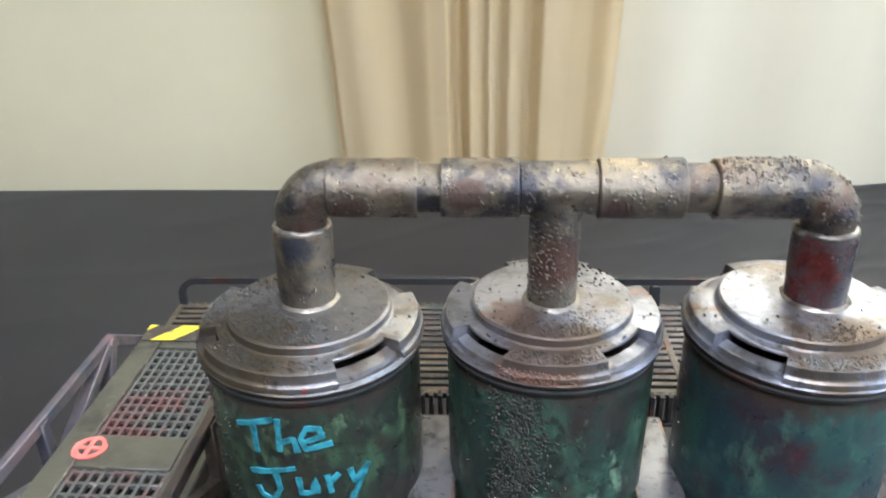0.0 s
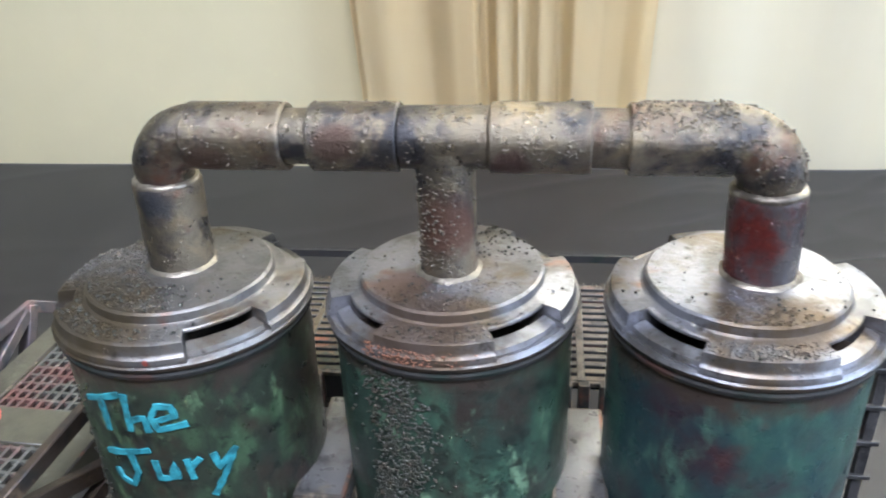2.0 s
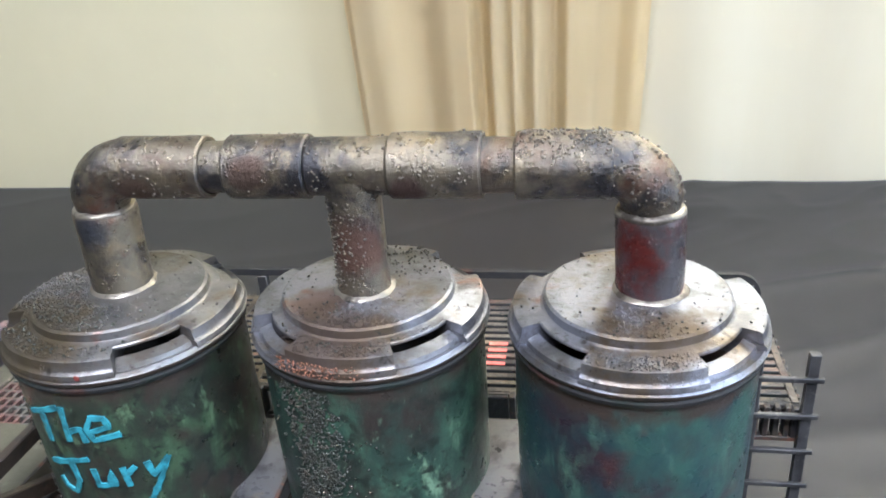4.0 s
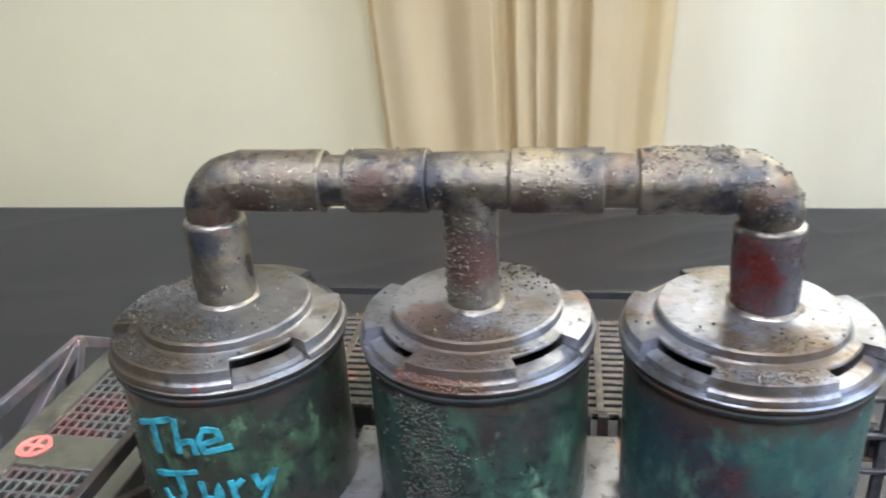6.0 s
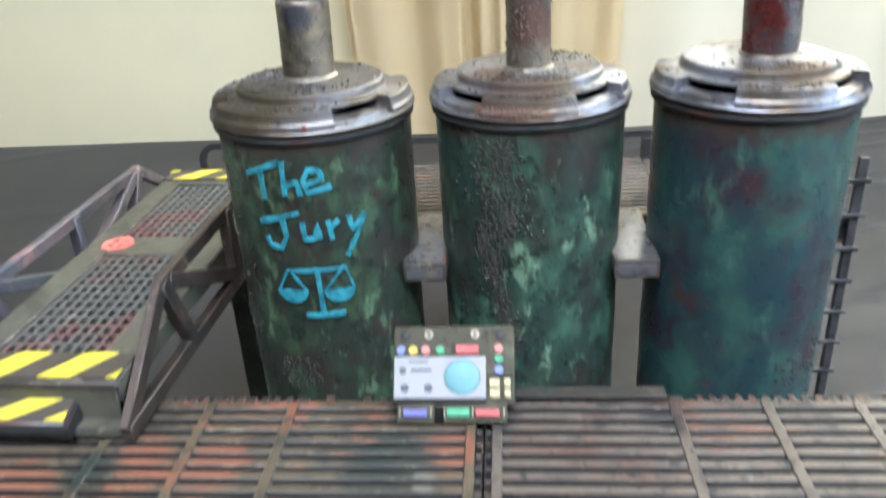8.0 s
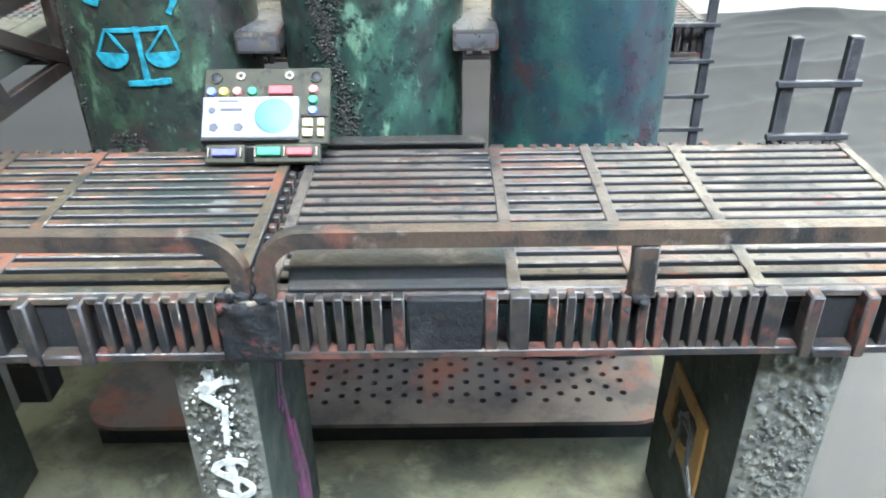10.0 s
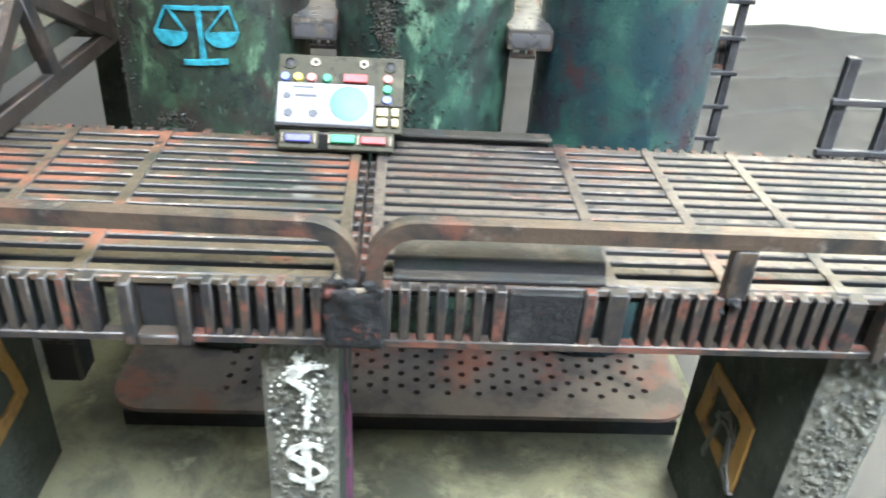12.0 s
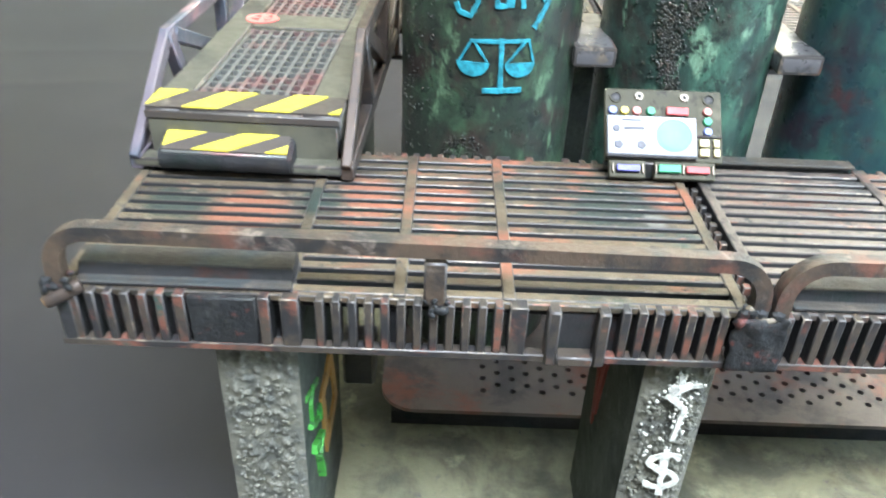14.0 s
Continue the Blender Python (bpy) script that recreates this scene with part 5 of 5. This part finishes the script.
def brush(bm, pts, width, rng):
    """A hand-painted line on the first canister: angle and height pairs, blunt and uneven in width."""
    path = []
    for (a, z), (b, w) in zip(pts, pts[1:]):
        path += [(girth(a + (b - a) * k / 5), z + (w - z) * k / 5) for k in range(5)]
    path.append((girth(pts[-1][0]), pts[-1][1]))
    rings = []
    last = len(path) - 1
    depth = rng.uniform(0.00035, 0.0006)
    for i, (x, z) in enumerate(path):
        (ax, az), (bx, bz) = path[max(0, i - 1)], path[min(last, i + 1)]
        d = Vector((bx - ax, bz - az)).normalized()
        w = width * (0.5 + 0.22 * noise.noise((x * 500, z * 500, 4)))
        over = d * (-width * 0.3 if i == 0 else width * 0.3 if i == last else 0)
        side = Vector((-d.y, d.x))
        rings.append([bm.verts.new((x + over.x + side.x * e * w, -y, z + over.y + side.y * e * w)) for e, y in ((-1, 0), (-0.85, depth), (0.85, depth * 0.95), (1, 0))])
    for p, q in zip(rings, rings[1:]):
        for k in range(3):
            bm.faces.new((p[k], p[k + 1], q[k + 1], q[k]))
    bm.faces.new(rings[0]); bm.faces.new(rings[-1][::-1])
    bmesh.ops.recalc_face_normals(bm, faces=bm.faces)


brush_rng = random.Random(17)
for strokes in LETTERS:
    bm = bmesh.new()
    for pts in strokes:
        brush(bm, pts, 0.0018, brush_rng)
    part("letter", wrap(bm, CX[0], CYS[0], R), M_CYAN, C1, "turquoise hand-painted letter", angle=20)
bm = bmesh.new()
for pts, w in (([(-103.8, 0.1887), (-69.6, 0.1892)], 0.0013), ([(-86.1, 0.1894), (-85.2, 0.1721)], 0.0020), ([(-94.8, 0.1714), (-73.3, 0.1718)], 0.0020),
               ([(-103.8, 0.1887), (-111.2, 0.1807)], 0.0009), ([(-102, 0.1885), (-94.2, 0.1819)], 0.0009), ([(-71.2, 0.1894), (-82, 0.1816)], 0.0009), ([(-69.6, 0.1892), (-65.8, 0.1814)], 0.0009)):
    brush(bm, pts, w, brush_rng)
for left, right in ((-112, -92.5), (-83.5, -65)):
    mid, half = girth((left + right) / 2), (girth(right) - girth(left)) / 2
    ring = [(mid + half * math.cos(radians(t)), 0.1814 + 0.0050 * math.sin(radians(t))) for t in range(180, 361, 15)]
    a = [bm.verts.new((x, -0.00055, z)) for x, z in ring]
    b = [bm.verts.new((x, 0, z)) for x, z in ring]
    bm.faces.new(a)
    for k in range(len(a)):
        q = (k + 1) % len(a)
        bm.faces.new((a[k], a[q], b[q], b[k]))
part("scales_symbol", wrap(fine(bm), CX[0], CYS[0], R), M_CYAN, C1, "turquoise painted pair of scales", angle=20)

# grit


def body_grit(k, count, lo, hi, z0, z1, size, parent, seed, keep):
    r = random.Random(seed)
    spots = []
    while len(spots) < count:
        a, z = r.uniform(lo, hi), r.uniform(z0, z1)
        if keep(a, z, r):
            spots.append(on_body(k, a, z))
    grains("grit", spots, size, M_GRIT, parent, seed, "black crusted grit")


CRUST_Z = (0.150, 0.162, 0.174, 0.188, 0.203, 0.233)
CRUST_MID = (-104, -105, -111, -117, -109, -112)
CRUST_HALF = (6, 8, 7, 11, 16, 14)


def patchy(a, z, r):
    """The crusted streak down the second canister, broken by bare patches."""
    mid, half = curve_through(CRUST_Z, CRUST_MID, z), curve_through(CRUST_Z, CRUST_HALF, z)
    if z < CRUST_Z[0]:
        return False
    bare = noise.noise((a * 0.09, z * 110, 2.0)) + 0.62
    side = 1.25 - abs(a - mid) / half + 0.35 * noise.noise((a * 0.15, z * 120, 9))
    return r.random() < min(1, max(0.012, side)) * max(0.1, bare)


body_grit(1, 2700, -142, -76, 0.14, 0.2325, 0.00044, C2, 11, patchy)
body_grit(0, 170, -160, -128, 0.14, 0.23, 0.0004, C1, 12, lambda a, z, r: r.random() < 0.8)
body_grit(0, 260, -122, -90, 0.136, 0.154, 0.0004, C1, 13, lambda a, z, r: math.hypot((a + 105) / 15, (z - 0.146) / 0.008) < 1)
body_grit(2, 60, -75, -40, 0.135, 0.15, 0.00045, C3, 14, lambda a, z, r: r.random() < 0.7)


def lid_height(r):
    return 0.2466 if r < 0.025 else 0.2434


def lid_grit(k, count, parent, seed, size, keep, mat=None):
    r = random.Random(seed)
    spots = []
    while len(spots) < count:
        a, d = r.uniform(0, 360), 0.0328 * math.sqrt(r.random())
        if d > 0.0095 and (d < 0.0241 or d > 0.0266) and keep(a, d, r):
            if d > 0.0278 and any(abs((a - c + 180) % 360 - 180) < half + 1.5 for c, half in NOTCHES[k]):
                continue
            spots.append(((CX[k] + d * math.cos(radians(a)), CYS[k] + d * math.sin(radians(a)), lid_height(d) + RISE[k]), (0, 0, 1)))
    grains("grit", spots, size, mat or M_LIDS[k], parent, seed, "sandy crusted grit")


def toward(centre, spread):
    def keep(a, d, r):
        off = abs((a - centre + 180) % 360 - 180)
        return r.random() < max(0.02, 1 - off / spread)
    return keep


lid_grit(0, 2600, C1, 21, 0.0003, toward(205, 95))
lid_grit(0, 260, C1, 25, 0.0005, toward(215, 130), M_GRIT)
lid_grit(1, 900, C2, 22, 0.0003, toward(275, 60))
lid_grit(1, 170, C2, 23, 0.0004, toward(65, 50), M_GRIT)
lid_grit(1, 60, C2, 26, 0.0004, toward(255, 70), M_GRIT)
lid_grit(2, 900, C3, 24, 0.00027, toward(268, 36))
lid_grit(2, 60, C3, 27, 0.00036, toward(270, 90), M_GRIT)


r = random.Random(41)
spots = []
while len(spots) < 170:
    a, h = r.gauss(-103, 11), r.uniform(0.35, 1)
    if -122 < a < -72:
        rad, z = (0.0341 + 0.0012 * h, 0.2440 - 0.0055 * h)
        spots.append(((CX[1] + rad * math.cos(radians(a)), CYS[1] + rad * math.sin(radians(a)), z), (math.cos(radians(a)), math.sin(radians(a)), 0.3)))
grains("rust_crust", spots, 0.00028, M_RUST, C2, 42, "orange rust crust")
bm = lathe(bmesh.new(), [(0, 0.0002), (0.0007, 0.0002), (0.0009, 0)], Matrix.Translation((CX[0] + 0.0354 * math.cos(radians(-82)), CYS[0] + 0.0354 * math.sin(radians(-82)), 0.2390)) @ Matrix.Rotation(radians(90), 4, "X"), 10)
part("red_dab", bm, M_REDP, C1, "dab of red paint")


# ---- brackets between the canisters ----
def bracket(x0, x1):
    ob = thing("bracket", ((x0 + x1) / 2, CY, 0.1735), "grey steel spacer block wedged between two canisters", "spacer block", "canister spacer blocks")
    bm = boxed(x0 - 0.0004, x1 + 0.0004, 0.2137, 0.2595, 0.1765, 0.1838, bevel=0.0012, seg=2)
    for v in bm.verts:
        narrow = max(0.0, 1 - abs(v.co.y - CY) / 0.018)
        mid = (x0 + x1) / 2
        v.co.x = mid + (v.co.x - mid) * (1 - 0.1 * narrow)
    part("block", bm, M_STEEL, ob)


bracket(0.0064, 0.0210)
bracket(0.0804, 0.0954)


# ---- pipework ----
PZ = 0.2836
FEET = tuple(0.2466 + r for r in RISE)


def pipework():
    ob = thing("pipework", (0.052, CY, FEET[1]), "weathered bronze-grey pipe manifold linking the three canister lids", "pipe")
    lie = Matrix.Rotation(radians(90), 4, "Y")

    def tube(name, x0, x1, r, mat, label="", wobble=0.0):
        prof = [(r - 0.0012, 0), (r - 0.0004, 0), (r, 0.0005)] + [(r, 0.0005 + (x1 - x0 - 0.001) * k / 10) for k in range(1, 10)] + [(r, x1 - x0 - 0.0005), (r - 0.0004, x1 - x0), (r - 0.0012, x1 - x0)]
        bm = lathe(bmesh.new(), prof, Matrix.Translation((x0, CY, PZ)) @ lie, 48)
        for v in bm.verts:
            d = v.co - Vector((v.co.x, CY, PZ))
            v.co += d.normalized() * 0.00022 * noise.noise((v.co.x * 140, v.co.y * 140, v.co.z * 140))
        part(name, bm, mat, ob, label, angle=35)

    xl, xr = -0.0237, 0.1292
    bend = 0.0105
    tube("pipe", xl + bend - 0.001, 0.045, 0.0072, M_PIPE)
    tube("pipe", 0.059, xr - bend + 0.001, 0.0072, M_PIPE)
    for a, b in ((-0.0143, 0.0118), (0.0183, 0.0408), (0.0630, 0.0872), (0.0955, 0.1195)):
        tube("coupler", a, b, 0.0087, M_PIPE, "thicker pipe coupler")
    tube("tee_run", 0.0408, 0.0630, 0.0078, M_PIPE)
    bm = lathe(bmesh.new(), [(0.0077, FEET[1] - 0.0004), (0.0076, 0.2500), (0.0074, 0.252), (0.0074, 0.268), (0.0076, 0.2755), (0.008, PZ - 0.002)], Matrix.Translation((0.0515, CY, 0)), 40)
    part("tee_branch", bm, M_PIPE, ob, "upright branch of the tee", angle=35)
    for x, sign, base, foot in ((xl, 1, -0.0243, FEET[0]), (xr, -1, 0.130, FEET[2])):
        mat = M_PIPE if sign > 0 else M_PIPE_RED
        lean = Vector((x - base, 0, 0.0222)).to_track_quat("Z", "Y").to_matrix().to_4x4()
        h = math.hypot(x - base, 0.2718 - foot)
        prof = [(0.0088, -0.001), (0.0089, 0.001)] + [(0.0089, h * k / 8) for k in range(1, 8)] + [(0.0089, h - 0.0012), (0.0086, h - 0.0004), (0.0080, h), (0.0072, h), (0.0060, h - 0.0008)]
        bm = lathe(bmesh.new(), prof, Matrix.Translation((base, CY, foot + 0.0002)) @ lean, 44)
        for v in bm.verts:
            v.co += Vector((v.co.x - base, v.co.y - CY, 0)).normalized() * 0.0002 * noise.noise(v.co * 140)
        part("stub", bm, mat, ob, "upright stub with red smears" if sign < 0 else "upright stub", angle=35)
        tip = Vector((x, CY, 0.2718))
        bm = lathe(bmesh.new(), [(0.0076, 0.0008), (0.0083, 0.0006), (0.0088, 0.0), (0.0089, -0.0007), (0.0086, -0.0014)], Matrix.Translation(tip) @ lean, 44)
        for v in bm.verts:
            v.co += Vector(noise.noise_vector(v.co * 300)) * 0.00035
        part("glue_bead", bm, M_BEAD, ob, "pale worn ring of glue under the elbow", angle=60)
        # the elbow: a swept quarter turn
        bm = bmesh.new()
        cxe = x + sign * bend
        pts = [(x, CY, 0.2695)] + [(cxe - sign * bend * math.cos(radians(t)), CY, PZ - bend + bend * math.sin(radians(t))) for t in range(0, 91, 9)] + [(cxe + sign * 0.0035, CY, PZ)]
        sweep(bm, pts, 0.0082, 40, 0)
        for v in bm.verts:
            v.co += Vector(noise.noise_vector(v.co * 120)) * 0.0002
        for v in bm.verts:
            tight = min(1, max(0, (PZ - bend + 0.004 - v.co.z) / 0.006))
            v.co.x = x + (v.co.x - x) * (1 - 0.13 * tight)
            v.co.y = CY + (v.co.y - CY) * (1 - 0.13 * tight)
        part("elbow", bm, M_PIPE, ob, "rounded elbow", angle=50)
    for base, r0, foot in ((-0.0243, 0.0089, FEET[0]), (0.0515, 0.0080, FEET[1]), (0.130, 0.0089, FEET[2])):
        bm = bmesh.new()
        lathe(bm, [(r0 + 0.001, -0.0001), (r0 + 0.0007, 0.0003), (r0 + 0.0002, 0.0008), (r0 - 0.0006, 0.0012)], Matrix.Translation((base, CY, foot)), 40)
        for v in bm.verts:
            v.co += Vector((v.co.x - base, v.co.y - CY, 0)).normalized() * 0.0009 * noise.noise((v.co.x * 260, v.co.y * 260, 3))
        part("glue_bead", bm, M_BEAD, ob, "lumpy glue bead round the foot", angle=60)
    r = random.Random(31)
    spots = []
    for x0, x1, a0, a1, count, rad in ((-0.014, 0.0, 110, 220, 34, 0.0087), (0.0, 0.0115, 80, 230, 16, 0.0087), (0.019, 0.04, 60, 240, 26, 0.0087), (0.041, 0.049, 100, 230, 34, 0.0078),
                                       (0.049, 0.063, 60, 220, 16, 0.0078), (0.064, 0.087, 60, 200, 44, 0.0087), (0.096, 0.119, 75, 150, 210, 0.0087)):
        for _ in range(count):
            a, x = radians(r.uniform(a0, a1)), r.uniform(x0, x1)
            nv = (0, math.cos(a), math.sin(a))
            spots.append(((x, CY + rad * nv[1], PZ + rad * nv[2]), nv))
    for _ in range(210):
        a, z = radians(r.gauss(238, 32)), r.uniform(0.2505, 0.276)
        nv = (math.cos(a), math.sin(a), 0)
        spots.append(((0.0515 + 0.0074 * nv[0], CY + 0.0074 * nv[1], z), nv))
    for _ in range(130):
        t = radians(r.uniform(0, 90))
        a = radians(r.uniform(-110, 70))
        out = Vector((math.cos(t), 0, math.sin(t)))
        nv = out * math.cos(a) + Vector((0, 1, 0)) * math.sin(a)
        c = Vector((xr - bend, CY, PZ - bend)) + out * bend
        spots.append((c + nv * 0.0082, nv))
    grains("grit", spots, 0.0004, M_SAND, ob, 32, "crusted grit under the metal paint")
    ob.rotation_euler = (0, 0, radians(-0.8))


pipework()


# ---- control panel ----
def control_panel():
    ob = thing("control_panel", (0.027, 0.158, DECK), "tilted olive control panel with a white screen and coloured buttons", "control panel")
    tilt = Matrix.Translation((0.0268, 0.1488, 0.1657)) @ Matrix.Rotation(radians(46.5), 4, "X") @ Matrix.Diagonal((1.04, 1, 1, 1))
    W, H = 0.0342, 0.0282

    def flat(name, u0, u1, v0, v1, h0, h1, mat, label="", bevel=0.0002, sub=None):
        bm = boxed(u0 - W / 2, u1 - W / 2, v0, v1, h0, h1, bevel=bevel)
        bmesh.ops.transform(bm, matrix=tilt, verts=bm.verts)
        return part(name, bm, mat, sub or ob, label)

    def disc(name, u, v, r, h0, h1, mat, label="", n=16, sub=None, inner=None):
        prof = [(0, h1), (r * 0.85, h1), (r, h1 - (h1 - h0) * 0.4), (r, h0)] if inner is None else [(inner, h0), (inner, h1), (r, h1), (r, h0)]
        bm = lathe(bmesh.new(), prof, tilt @ Matrix.Translation((u - W / 2, v, 0)), n)
        return part(name, bm, mat, sub or ob, label)

    flat("board", 0, W, 0.0053, H, -0.0024, 0, M_BOARD, "", 0.0004)
    flat("board_tab", 0.0012, 0.0118, 0, 0.0054, -0.0024, -0.0002, M_BOARD, "", 0.0003)
    flat("board_tab", 0.0142, 0.032, 0, 0.0054, -0.0024, -0.0002, M_BOARD, "", 0.0003)
    screen = flat("screen", 0.0004, 0.0262, 0.0066, 0.0188, 0.0001, 0.0018, M_SCREEN, "white printed screen", 0.0003)
    flat("screen_edge", 0.0002, 0.0264, 0.0058, 0.0067, 0.0001, 0.0016, M_DARK, "", 0.0002)
    disc("dial_ring", 0.0196, 0.0128, 0.0052, 0.0016, 0.0021, M_DIALRING, "", 32, screen)
    disc("dial", 0.0196, 0.0128, 0.0047, 0.0016, 0.0023, M_DIAL, "round turquoise dial", 32, screen)
    flat("print_line", 0.0052, 0.0110, 0.0145, 0.0152, 0.0017, 0.0020, M_GREYPRINT, "", 0.00005, screen)
    flat("print_line", 0.0046, 0.0100, 0.0172, 0.0176, 0.0017, 0.0020, M_GREYPRINT, "", 0.00005, screen)
    disc("print_mark", 0.0030, 0.0147, 0.0011, 0.0016, 0.0020, M_GREYPRINT, "", 6, screen)
    for u in (0.0036, 0.0102):
        disc("print_mark", u, 0.0096, 0.0014, 0.0016, 0.0020, M_GREYPRINT, "", 5, screen)
    for u, mat, label in ((0.0022, M_BTN_BLUE, "blue button"), (0.0056, M_BTN_YELLOW, "yellow button"), (0.0092, M_BTN_PINK, "pink button"), (0.0133, M_BTN_GREEN, "green button")):
        disc("button", u, 0.0208, 0.00135, 0, 0.0012, mat, label)
    flat("button", 0.0178, 0.0242, 0.0198, 0.0222, 0, 0.0013, M_BTN_RED, "long red button")
    for v, mat, label in ((0.0212, M_BTN_PINK, "pink button"), (0.0181, M_BTN_GREEN, "green button"), (0.0149, M_BTN_BLUE, "blue button")):
        disc("button", 0.0298, v, 0.00135, 0, 0.0012, mat, label)
    flat("ledge", 0.0266, 0.0338, 0.0131, 0.0138, 0, 0.0007, M_DARK, "", 0.0001)
    for u0, u1 in ((0.0272, 0.0300), (0.0312, 0.0330)):
        for v0, v1 in ((0.0100, 0.0124), (0.0070, 0.0094)):
            flat("key", u0, u1, v0, v1, 0, 0.0013, M_BTN_CREAM, "cream key")
    flat("block", 0.0032, 0.0098, 0.0016, 0.0036, -0.0002, 0.0014, M_BTN_VIOLET, "violet block")
    flat("block", 0.0152, 0.0216, 0.0016, 0.0040, -0.0002, 0.0014, M_BTN_GREEN, "green block")
    flat("block", 0.0232, 0.0298, 0.0016, 0.0036, -0.0002, 0.0014, M_BTN_RED, "red block")
    for u in (0.0020, 0.0024 + 0.0082, 0.0144, 0.0222, 0.0308):
        flat("contact", u, u + 0.0005, 0.0014, 0.0042, -0.0002, 0.0007, M_GOLD, "", 0.0001)
    for u, v in ((0.0032, 0.0252), (0.0304, 0.0252)):
        disc("socket", u, v, 0.0014, -0.0001, 0.0003, M_HOLE, "black socket", 16)
        disc("socket_ring", u, v, 0.0018, -0.0001, 0.0005, M_BOARD, "", 16, None, 0.0014)
    for u in (0.0100, 0.0232):
        disc("screw", u, 0.0256, 0.0013, -0.0001, 0.0006, M_GOLD, "pale screw", 8, None, 0.0006)
        disc("screw_core", u, 0.0256, 0.0006, -0.0001, 0.0008, M_DARK, "", 8)
    part("stand", boxed(0.0155, 0.038, 0.1525, 0.1605, DECK - 0.0002, 0.1688, bevel=0.0004), M_DARK, ob)
    part("stand", boxed(0.0185, 0.035, 0.1585, 0.1638, DECK - 0.0002, 0.1745, bevel=0.0004), M_DARK, ob)


control_panel()
